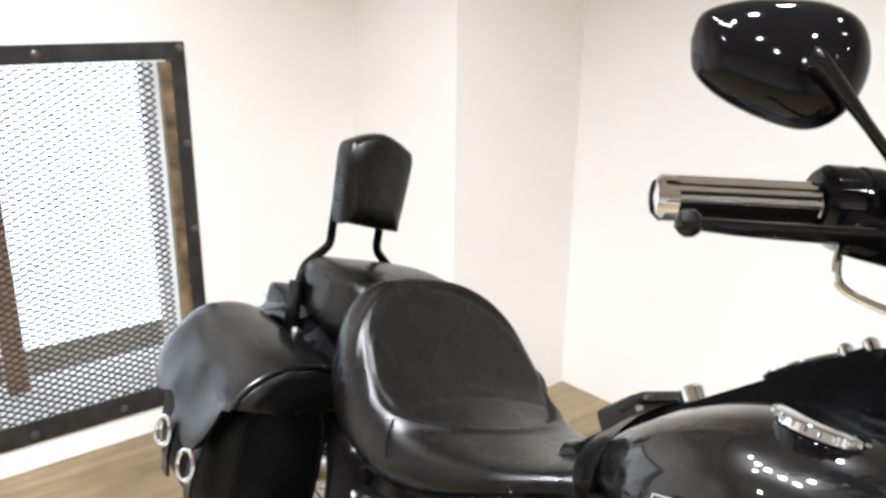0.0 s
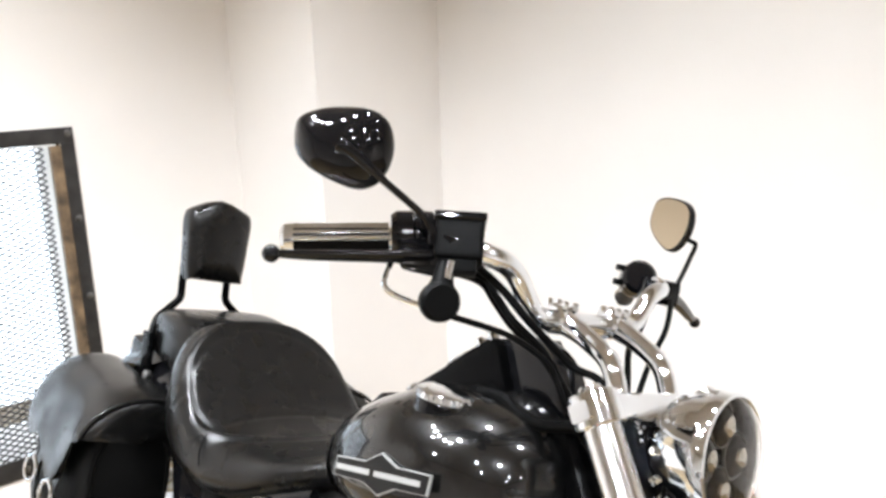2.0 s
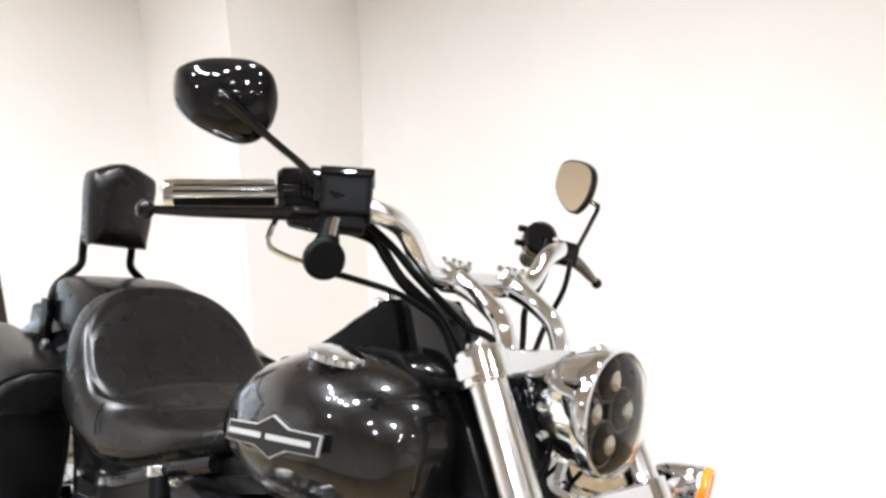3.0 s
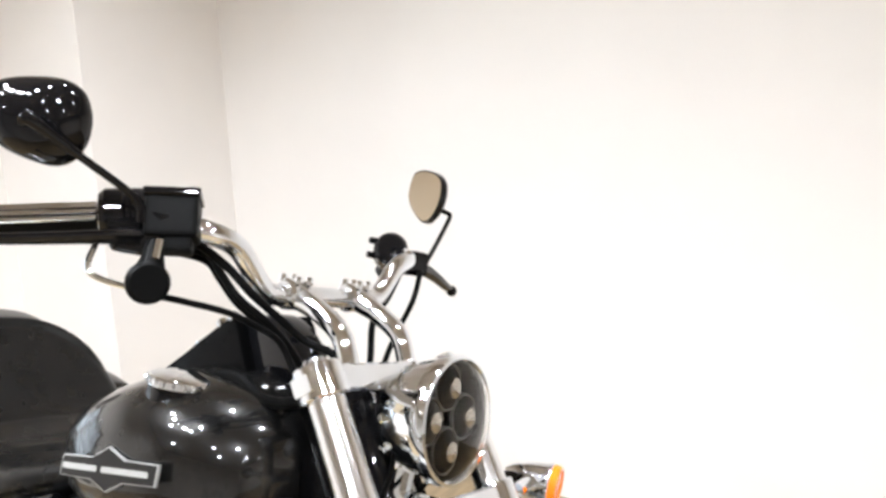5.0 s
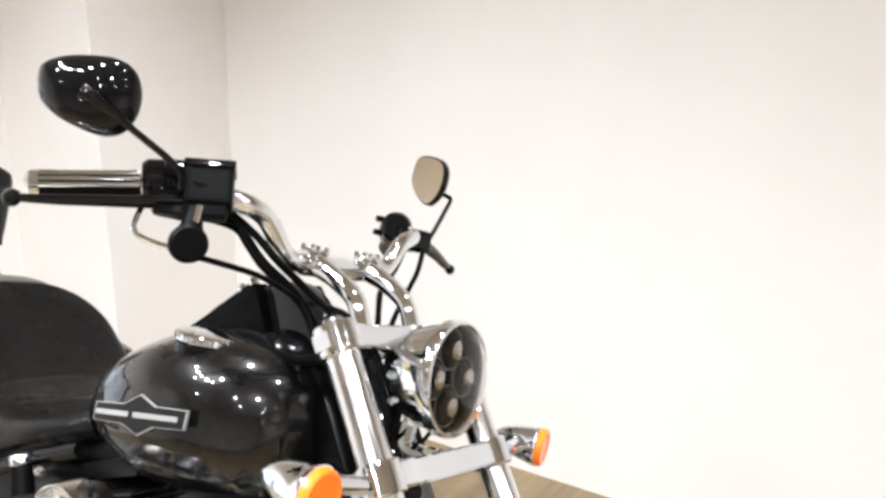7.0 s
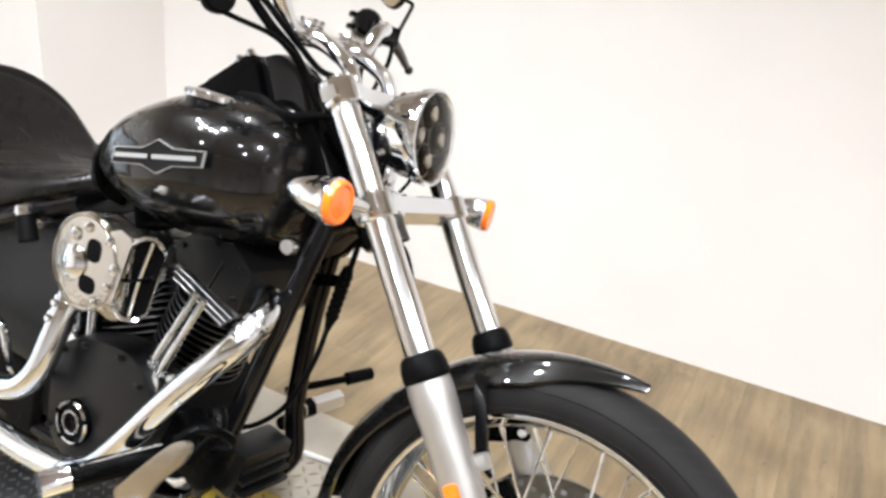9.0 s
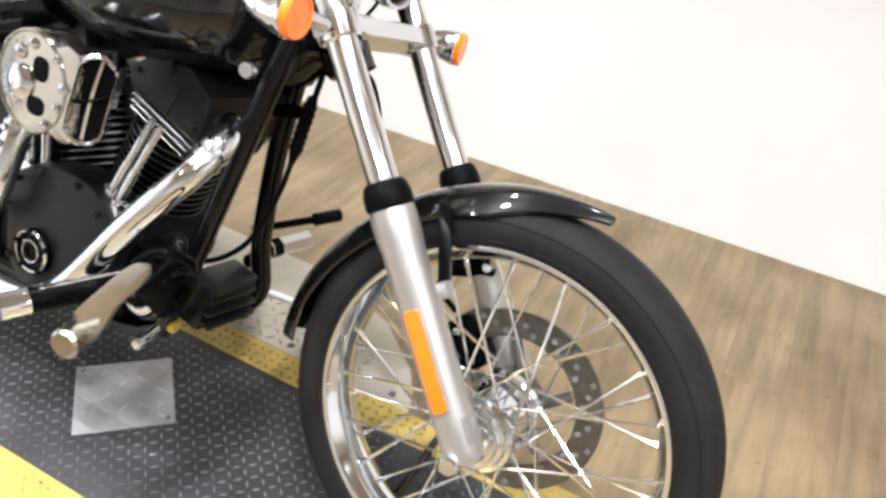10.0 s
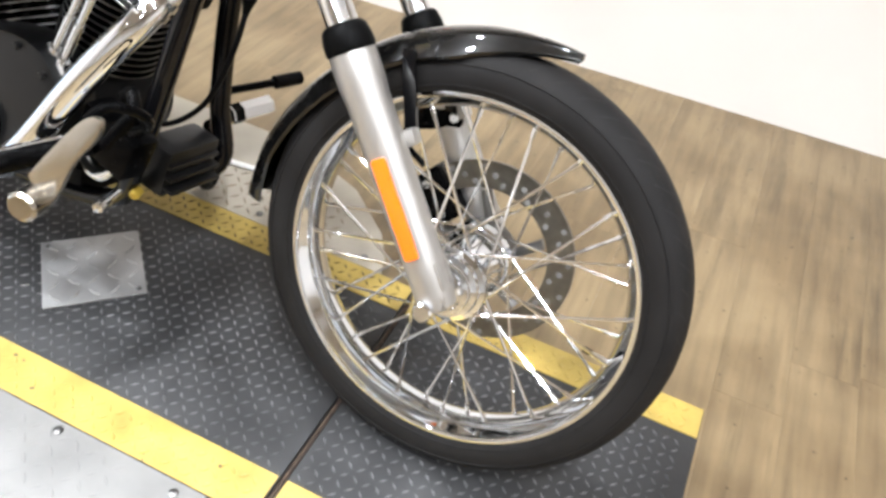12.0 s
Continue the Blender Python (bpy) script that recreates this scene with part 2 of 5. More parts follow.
def prism(outline, depth, m=None, bevel=0.0, bm=None):
    """An outline in the plane x, y, made thick along z."""
    own = bmesh.new()
    f = own.faces.new([own.verts.new((x, y, 0)) for x, y in outline])
    r = bmesh.ops.extrude_face_region(own, geom=[f])
    bmesh.ops.translate(own, vec=(0, 0, depth), verts=[e for e in r["geom"] if isinstance(e, bmesh.types.BMVert)])
    if bevel:
        bmesh.ops.recalc_face_normals(own, faces=own.faces)
        es = [e for e in own.edges if len(e.link_faces) == 2 and e.calc_face_angle(0) > 0.6 and abs(e.verts[0].co.z - e.verts[1].co.z) < 1e-6]
        bmesh.ops.bevel(own, geom=es, offset=bevel, segments=2, profile=0.7, affect="EDGES")
    if m is not None:
        bmesh.ops.transform(own, matrix=m, verts=own.verts)
    return join(bm, own) if bm else own


def rounded(w, h, r, k=5):
    """Outline of a rounded rectangle round the origin."""
    out = []
    for cx, cy, a0 in ((w / 2 - r, h / 2 - r, 0), (-w / 2 + r, h / 2 - r, 90), (-w / 2 + r, -h / 2 + r, 180), (w / 2 - r, -h / 2 + r, 270)):
        for i in range(k + 1):
            a = radians(a0 + 90 * i / k)
            out.append((cx + r * math.cos(a), cy + r * math.sin(a)))
    return out


def side(x, y, z):
    """Pose that lays an outline (x ahead, y up) into a plane beside the motorcycle, thick towards its right."""
    return Matrix(((1, 0, 0, x), (0, 0, -1, y), (0, 1, 0, z), (0, 0, 0, 1)))


def section(x, w, zb, zt, p=2.4, n=28, y0=0.0, p2=None):
    """A squared oval across the motorcycle at x."""
    out = []
    zc, h = (zb + zt) / 2, (zt - zb) / 2
    for j in range(n):
        a = 2 * math.pi * j / n
        c, s = math.cos(a), math.sin(a)
        q = p if s >= 0 else (p2 or p)
        out.append((x, y0 + w * math.copysign(abs(c) ** (2 / q), c), zc + h * math.copysign(abs(s) ** (2 / q), s)))
    return out


def body_of(rows, sub=4, **kw):
    """A lofted body from rows of (x, half width, bottom, top), smoothed between the rows."""
    pts = spline([Vector((r[0], r[1], r[2])) for r in rows], sub)
    tops = spline([Vector((r[0], r[3], 0)) for r in rows], sub)
    return loft([section(a.x, max(a.y, 0.004), a.z, max(b.y, a.z + 0.004), **kw) for a, b in zip(pts, tops)])


def bolt(at, axis, r=0.007, h=0.006, bm=None):
    return lathe([(0.0005, h), (r * 0.8, h), (r, h * 0.7), (r, -0.004)], at, axis, 6 if r < 0.012 else 12, bm=bm)


# ---- room ----
def slab(name, lo, hi, material, label, cat, kind="structure", rot=None):
    size = [b - a for a, b in zip(lo, hi)]
    ob = finish(name, box(size, [(a + b) / 2 for a, b in zip(lo, hi)]), material, None, label)
    return tagged(ob, "", cat, "", kind)


WX, BACK, RIGHT = -2.208, -4.6, 5.2
SILL, HEAD, WY0, WY1 = -0.05, 1.07, -0.45, 1.01
slab("floor", (-3.2, BACK - 0.3, FLOOR - 0.12), (RIGHT + 0.3, 3.2, FLOOR - 0.006), mat("floor_screed", (0.15, 0.11, 0.065), 0.8), "dark gap below the wood-look floor planks", "floor")
floor = bpy.data.objects["floor"]
# Unseen ceiling, added; its dim tan tone is set for the reflections.
slab("ceiling", (-3.2, BACK - 0.3, CEIL), (RIGHT + 0.3, 3.2, CEIL + 0.1), CEILING, "unseen showroom ceiling, added to close the room, with recessed lights", "ceiling")
west = bmesh.new()
T = 0.36
for lo, hi in (((WX - T, BACK, FLOOR - 0.1), (WX, 3.0, SILL)), ((WX - T, BACK, HEAD), (WX, 3.0, CEIL)), ((WX - T, BACK, SILL), (WX, WY0, HEAD)), ((WX - T, WY1, SILL), (WX, 3.0, HEAD))):
    box([b - a for a, b in zip(lo, hi)], [(a + b) / 2 for a, b in zip(lo, hi)], bm=west)
tagged(finish("wall_west", west, PAINT, None, "cream painted wall with a deep low window opening"), "", "wall", "", "structure")
slab("wall_pillar", (WX - 0.1, 1.665, FLOOR - 0.1), (-1.62, 2.9, CEIL), PAINT, "cream painted wall projection in the corner", "wall")
north = finish("wall_north", box((7.4, 0.2, CEIL - FLOOR + 0.1), (3.7 - 0.3, 0.1, (CEIL + FLOOR) / 2)), PAINT, None, "plain cream painted wall behind the motorcycle")
north.matrix_world = pose(-1.63, 2.225, 0, 0, 0, 3.1)
tagged(north, "", "wall", "", "structure")
# South and east walls are out of view, added to close the room.
slab("wall_south", (-3.2, BACK - 0.2, FLOOR - 0.1), (RIGHT, BACK, CEIL), DIM, "unseen pale wall, added to close the showroom", "wall")
slab("wall_east", (RIGHT, BACK - 0.2, FLOOR - 0.1), (RIGHT + 0.2, 3.0, CEIL), PAINT, "unseen cream end wall, added to close the showroom", "wall")

# ---- motorcycle ----
BODY = pose(0.641, 0.59, 0) @ pose(0, 0, 0, 0, 0, -4.0) @ pose(0, 0, 0, -15.5)
S0 = Vector((-0.44, 0, 0.78))
STEER = Matrix.Translation(S0) @ Matrix.Rotation(radians(5.0), 4, Vector((-math.sin(radians(34)), 0, math.cos(radians(34))))) @ Matrix.Translation(-S0)
bike = new("motorcycle")
bike.matrix_world = BODY
tagged(bike, "black chrome-trimmed cruiser motorcycle with leather saddlebags on a lift", "motorcycle")
ROLL = Matrix.Translation(S0) @ Matrix.Rotation(radians(1.5), 4, Vector((-math.sin(radians(34)), 0, math.cos(radians(34))))) @ Matrix.Translation(-S0)
AXLE = Vector((0.001, 0.003, 0.330))
FD = Vector((0.588, 0, -0.809))
FTOP = Vector((-0.424, 0, 0.932))
FY = 0.135


def fork(s, y, off=0.0):
    """A place on a fork leg, s metres down from its top, off metres ahead of its middle."""
    return FTOP + FD * s + Vector((0.809, 0, 0.588)) * off + Vector((0, y, 0))


def oval_profile(r, h, n=14, c=(0, 0), q=2.0):
    return [(c[0] + r * math.copysign(abs(math.cos(a)) ** (2 / q), math.cos(a)), c[1] + h * math.copysign(abs(math.sin(a)) ** (2 / q), math.sin(a))) for a in (2 * math.pi * i / n for i in range(n))]


def front_wheel():
    y = Vector((0, 1, 0))
    rimp = [(0.266, 0.036), (0.266, 0.041), (0.262, 0.0415), (0.259, 0.040), (0.256, 0.034), (0.250, 0.027), (0.247, 0.020), (0.242, 0.012), (0.241, 0.0), (0.242, -0.012), (0.247, -0.020), (0.250, -0.027), (0.256, -0.034), (0.259, -0.040), (0.262, -0.0415), (0.266, -0.041), (0.266, -0.036), (0.256, -0.022), (0.248, 0.0), (0.256, 0.022)]
    rim = part("front_wheel", ring_closed(rimp, AXLE, y, 96), CHROME, bike, "chrome laced spoke wheel", ROLL)
    tp = [(0.261, 0.037), (0.265, 0.041), (0.279, 0.0465), (0.297, 0.047), (0.313, 0.039), (0.3215, 0.025), (0.325, 0.008), (0.325, -0.008), (0.3215, -0.025), (0.313, -0.039), (0.297, -0.047), (0.279, -0.0465), (0.265, -0.041), (0.261, -0.037), (0.258, -0.02), (0.256, 0.0), (0.258, 0.02)]
    part("tyre", ring_closed(tp, AXLE, y, 96), RUBBER, rim, "black road tyre", ROLL, 50)
    for s in (-1, 1):
        for rr, yy in ((0.2745, 0.0450), (0.302, 0.0452)):
            part("sidewall_ridge", ring_closed(oval_profile(0.0012, 0.0012, 6, (rr, s * yy)), AXLE, y, 96), RUBBER, rim, "", ROLL)
    gr = bmesh.new()
    for k in range(56):
        for s in (-1, 1):
            a0 = 2 * math.pi * (k + 0.25 * s) / 56
            line = []
            for q in range(6):
                h = 0.006 + 0.034 * q / 5
                rr = float(np.interp(h, (0.0, 0.008, 0.025, 0.039, 0.047), (0.325, 0.325, 0.3215, 0.313, 0.297))) + 0.0006
                a = a0 + 0.11 * (q / 5) ** 1.4
                line.append([AXLE + Vector((math.cos(a + d) * rr, s * h, math.sin(a + d) * rr)) for d in (-0.0034, 0.0034)])
            vs = [[gr.verts.new(p) for p in l] for l in line]
            for u, v in zip(vs, vs[1:]):
                gr.faces.new((u[0], u[1], v[1], v[0]))
    tagged(part("tread_groove", gr, GROOVE, rim, "", ROLL), kind="stuff")
    hub = lathe([(0.012, -0.088), (0.028, -0.088), (0.031, -0.084), (0.031, -0.078), (0.038, -0.077), (0.040, -0.073), (0.040, -0.068), (0.047, -0.066), (0.049, -0.060), (0.056, -0.057), (0.058, -0.051), (0.056, -0.045), (0.050, -0.040), (0.046, -0.03), (0.046, 0.03), (0.050, 0.040), (0.055, 0.044), (0.057, 0.056), (0.012, 0.062)], AXLE, y, 32, True)
    part("hub", hub, CHROME, rim, "", ROLL)
    for k in range(40):
        a = 2 * math.pi * k / 40
        s = -1 if k % 2 else 1
        lead = radians(58) * (1 if (k // 2) % 2 else -1)
        hb = AXLE + Vector((math.cos(a + lead) * 0.050, s * 0.053, math.sin(a + lead) * 0.050))
        re = AXLE + Vector((math.cos(a) * 0.2475, s * 0.010, math.sin(a) * 0.249))
        nip = hb.lerp(re, 0.92)
        bm = tube([hb, nip], 0.0023, 6, smooth=False)
        tube([nip, re], 0.0038, 6, smooth=False, bm=bm)
        part("spoke", bm, SPOKE, rim, "", ROLL)
    va = radians(-9.0)
    vd = Vector((math.cos(va), 0, math.sin(va)))
    part("valve_stem", tube([AXLE + vd * 0.242 + Vector((0, -0.004, 0)), AXLE + vd * 0.214 + Vector((0, -0.006, 0))], [0.0045, 0.0035], 10, smooth=False), CHROME, rim, "", ROLL)
    part("valve_cap", tube([AXLE + vd * 0.218 + Vector((0, -0.006, 0)), AXLE + vd * 0.206 + Vector((0, -0.0065, 0))], 0.0050, 10, smooth=False), HOSE, rim, "black valve cap", ROLL)
    rotor = ring_closed([(0.146, 0.079), (0.146, 0.085), (0.104, 0.085), (0.104, 0.079)], AXLE, y, 64)
    holes = bmesh.new()
    for k in range(48):
        a = 2 * math.pi * k / 48
        rr = (0.113, 0.125, 0.137)[k % 3]
        lathe([(0.0045, 0.0), (0.0045, 0.0008), (0.0004, 0.0008)], AXLE + Vector((rr * math.cos(a), 0.0788, rr * math.sin(a))), (0, -1, 0), 8, bm=holes)
    tagged(part("drill_pattern", holes, TREAD, rim, "", ROLL), kind="stuff")
    part("brake_disc", rotor, ROTOR, rim, "drilled steel brake disc", ROLL)
    carrier = lathe([(0.02, 0.066), (0.05, 0.066), (0.055, 0.078), (0.055, 0.086), (0.03, 0.088)], AXLE, y, 32, True)
    for k in range(5):
        a = 2 * math.pi * k / 5 + 0.3
        tube([AXLE + Vector((0.045 * math.cos(a), 0.082, 0.045 * math.sin(a))), AXLE + Vector((0.10 * math.cos(a + 0.25), 0.082, 0.10 * math.sin(a + 0.25)))], 0.009, 8, flat=0.4, bm=carrier, smooth=False)
    part("disc_carrier", carrier, DULL, rim, "", ROLL)


def front_fork():
    for s in (-1, 1):
        y = -FY if s < 0 else 0.112
        part("fork_tube", lathe([(0.002, -0.022), (0.012, -0.022), (0.014, -0.018), (0.0205, -0.012), (0.0205, 0.40)], fork(0, y), FD, 28), FORKTUBE, bike, "chrome fork tube", STEER)
        sl = lathe([(0.022, 0.395), (0.0295, 0.40), (0.0305, 0.415), (0.0305, 0.44), (0.0285, 0.46), (0.0275, 0.66), (0.0275, 0.675), (0.0275, 0.725), (0.024, 0.742), (0.010, 0.748), (0.001, 0.748)], fork(0, y), FD, 32)
        lathe([(0.001, 0.018), (0.016, 0.018), (0.018, 0.015), (0.018, -0.012)], fork(0.728, y, 0.002) + Vector((0, s * 0.004, 0)), (0, s, 0), 20, bm=sl)
        box((0.034, 0.040, 0.042), fork(0.70, y, 0.008), (0, -36, 0), 0.008, bm=sl)
        lug = fork(0.525, y, 0.030)
        box((0.026, 0.022, 0.022), lug - Vector((0.004, s * 0.020, 0)), (0, -36, 0), 0.007, bm=sl)
        slider = part("fork_slider", sl, SILVER, bike, "silver alloy fork slider", STEER)
        part("dust_boot", lathe([(0.021, 0.366), (0.024, 0.367), (0.0285, 0.372), (0.0315, 0.384), (0.032, 0.397), (0.0305, 0.402)], fork(0, y), FD, 32), HOSE, slider, "black rubber dust boot", STEER)
        a, b = fork(0.535, y), fork(0.665, y)
        bm = prism(rounded(0.020, 0.135, 0.004), 0.006, None, 0.0015)
        ax = (b - a).normalized()
        nrm = Vector((0, s, 0))
        xa = ax.cross(nrm) * -1
        m = Matrix((( xa.x, ax.x, nrm.x, 0), (xa.y, ax.y, nrm.y, 0), (xa.z, ax.z, nrm.z, 0), (0, 0, 0, 1)))
        m = Matrix.Translation(fork(0.60, y) + nrm * 0.0265) @ m
        part("reflector", bm, REFLECT, slider, "long orange side reflector", STEER @ m)
        part("axle_nut", bolt(AXLE + Vector((0, s * 0.165, 0)), (0, s, 0), 0.014, 0.01), CHROME, slider, "", STEER)
    for nm, s0, dep, off in (("upper_triple_clamp", 0.004, 0.034, -0.002), ("lower_triple_clamp", 0.165, 0.042, -0.006)):
        rows = []
        for i in range(13):
            yy = -FY - 0.028 + (FY + 0.112 + 0.056) * i / 12
            d = dep * 0.5 * (1 + 0.25 * (abs(yy) > FY - 0.03)) * (0.5 if i in (0, 12) else 1)
            c = fork(s0, yy, off)
            f2, u2 = Vector((0.809, 0, 0.588)), -FD
            hh = 0.0155 * (0.62 if i in (0, 12) else 1)
            rows.append([c + f2 * d * 1.1 * sx + u2 * hh * sz for sx, sz in ((-1, -0.8), (-1, 0.8), (-0.85, 1), (0.85, 1), (1, 0.8), (1, -0.8), (0.85, -1), (-0.85, -1))])
        cl = loft(rows)
        for s in (-1, 1):
            lathe([(0.0255, -0.018), (0.027, -0.016), (0.027, 0.016), (0.0255, 0.018), (0.02, 0.018)], fork(s0, -FY if s < 0 else 0.112), FD, 28, True, bm=cl)
        part(nm, cl, CHROME, bike, "polished chrome triple clamp", STEER)
    part("steering_stem", lathe([(0.001, -0.03), (0.018, -0.028), (0.021, -0.01), (0.021, 0.15), (0.024, 0.2)], fork(0.0, 0, -0.055), FD, 24), DULL, bike, "", STEER)
    part("stem_nut", lathe([(0.028, 0.02), (0.03, 0.03), (0.03, 0.05), (0.024, 0.06), (0.024, 0.075)], fork(0.0, 0, -0.02), FD, 24), CHROME, bike, "", STEER)


def caliper():
    bm = box((0.085, 0.055, 0.060), (-0.088, 0.085, 0.392), (0, 40, 0), 0.014, 3)
    box((0.05, 0.03, 0.075), (-0.088, 0.102, 0.392), (0, 40, 0), 0.008, bm=bm)
    for d in (-0.022, 0.022):
        bolt((-0.088 + d * 0.7, 0.055, 0.392 - d * 0.7), (0, -1, 0), 0.008, 0.006, bm=bm)
    cal = part("brake_caliper", bm, BLACK, bike, "black brake caliper", STEER)
    top = box((0.078, 0.030, 0.034), (-0.128, 0.098, 0.503), (0, -22, 0), 0.011, 3)
    part("caliper_arm", top, BLACK, cal, "", STEER)
    for p in ((-0.100, 0.082, 0.514), (-0.070, 0.055, 0.375), (-0.105, 0.055, 0.41)):
        part("caliper_bolt", bolt(p, (0, -1, 0), 0.008, 0.006), CHROME, cal, "", STEER)


def front_fender():
    y = Vector((0, 1, 0))
    rows = []
    for i in range(37):
        u = i / 36
        ang = radians(79) + radians(105) * u
        R = float(np.interp(u, (0.0, 0.12, 0.3, 0.5, 0.65, 0.8, 0.92, 1.0), (0.355, 0.350, 0.345, 0.343, 0.348, 0.357, 0.366, 0.374)))
        w = 0.056 * min(1, 0.16 + 3.2 * u) * min(1, 0.55 + 3.0 * (1 - u))
        drop = 0.034 * min(1, 0.25 + 3 * u)
        ring = []
        for side_r, tt in ((0.0, 1), (-0.004, -1)):
            for j in range(11):
                q = (j / 10 * 2 - 1) * tt
                rr = R + side_r - drop * abs(q) ** 2.6
                ring.append(AXLE + Vector((math.cos(ang) * rr, q * w + side_r * q * 0.5, math.sin(ang) * rr)))
        rows.append(ring)
    fender = part("front_fender", loft(rows), LACQUER, bike, "gloss black narrow front fender", ROLL, 50)
    for s in (-1, 1):
        p0 = Vector((-0.140, s * 0.060, 0.610))
        p1 = Vector((-0.106, s * 0.076, 0.522))
        bm = loft([[p + Vector((dx, s * dy, 0)) for dx, dy in ((-0.009, 0), (0.009, 0), (0.009, 0.007), (-0.009, 0.007))] for p in (p0 + Vector((-0.002, -s * 0.004, 0.008)), p0, p0.lerp(p1, 0.5), p1)])
        bolt(p1 + Vector((0, s * 0.01, 0)), (0, s, 0), 0.009, 0.008, bm=bm)
        part("fender_bracket", bm, GLOSS, fender, "", STEER)


def headlight():
    c, ax = Vector((-0.333, -0.012, 0.905)), Vector((1, 0, 0.14)).normalized()
    bowl = lathe([(0.002, -0.092), (0.021, -0.090), (0.040, -0.079), (0.056, -0.056), (0.0635, -0.030), (0.0665, -0.012), (0.0700, -0.010), (0.0715, 0.0), (0.0700, 0.007), (0.0665, 0.008), (0.063, 0.004)], c, ax, 48)
    for k in range(10):
        a = 2 * math.pi * k / 10
        bolt(c + ax * -0.052 + Vector((0, math.cos(a) * 0.058, math.sin(a) * 0.058)), Vector((-0.3, math.cos(a), math.sin(a))), 0.005, 0.004, bm=bowl)
    h = part("headlight", bowl, CHROME, bike, "round chrome headlight", STEER)
    part("lens", lathe([(0.0005, 0.019), (0.022, 0.018), (0.045, 0.014), (0.060, 0.007), (0.0660, 0.002), (0.0660, 0.005), (0.060, 0.011), (0.045, 0.018), (0.022, 0.022), (0.0005, 0.023)], c, ax, 40, True), LENS, h, "clear glass headlight lens", STEER)
    part("reflector_bowl", lathe([(0.065, 0.0), (0.058, -0.02), (0.044, -0.038), (0.02, -0.05), (0.001, -0.052)], c, ax, 40), BLACK, h, "dark lamp interior", STEER)
    u = Vector((0, 1, 0))
    v = ax.cross(u)
    for dy, dz in ((0.0, 0.034), (0.0, -0.034), (0.034, 0.0), (-0.034, 0.0)):
        part("projector", lathe([(0.024, -0.03), (0.026, -0.012), (0.024, -0.008), (0.017, -0.003), (0.001, 0.002)], c + u * dy + v * dz, ax, 24), GLOSS, h, "small round projector", STEER)
        part("projector_lens", lathe([(0.0125, -0.004), (0.011, 0.001), (0.006, 0.0035), (0.001, 0.004)], c + u * dy + v * dz, ax, 20), SATIN, h, "bright round projector lens", STEER)
        part("projector_ring", ring_closed(oval_profile(0.0012, 0.002, 8, (0.0245, -0.009)), c + u * dy + v * dz, ax, 24), DULL, h, "", STEER)
    br = tube([c + Vector((-0.05, 0, -0.062)), c + Vector((-0.045, 0, -0.10)), fork(0.165, 0, 0.01)], 0.012, 10)
    part("headlight_bracket", br, CHROME, h, "", STEER)


def turn_signals():
    for s in (-1, 1):
        c = Vector((-0.320, s * 0.252, 0.806 if s < 0 else 0.796))
        fw = Vector((1, 0.0 if s < 0 else 0.22, 0)).normalized()
        body = lathe([(0.002, -0.066), (0.008, -0.064), (0.016, -0.053), (0.0235, -0.032), (0.0275, -0.012), (0.0285, -0.004), (0.0295, -0.002), (0.0295, 0.002), (0.027, 0.003)], c, fw, 28)
        tube([c + Vector((-0.02, -s * 0.02, 0)), fork(0.165, s * 0.165)], [0.012, 0.012, 0.010], 12, bm=body)
        b = part("turn_signal", body, CHROME, bike, "chrome bullet turn signal", STEER)
        part("lens", lathe([(0.0275, 0.0), (0.0285, 0.004), (0.0275, 0.010), (0.0255, 0.0125), (0.022, 0.0125), (0.020, 0.0105), (0.001, 0.0115)], c, fw, 28), AMBER, b, "amber plastic lens", STEER)


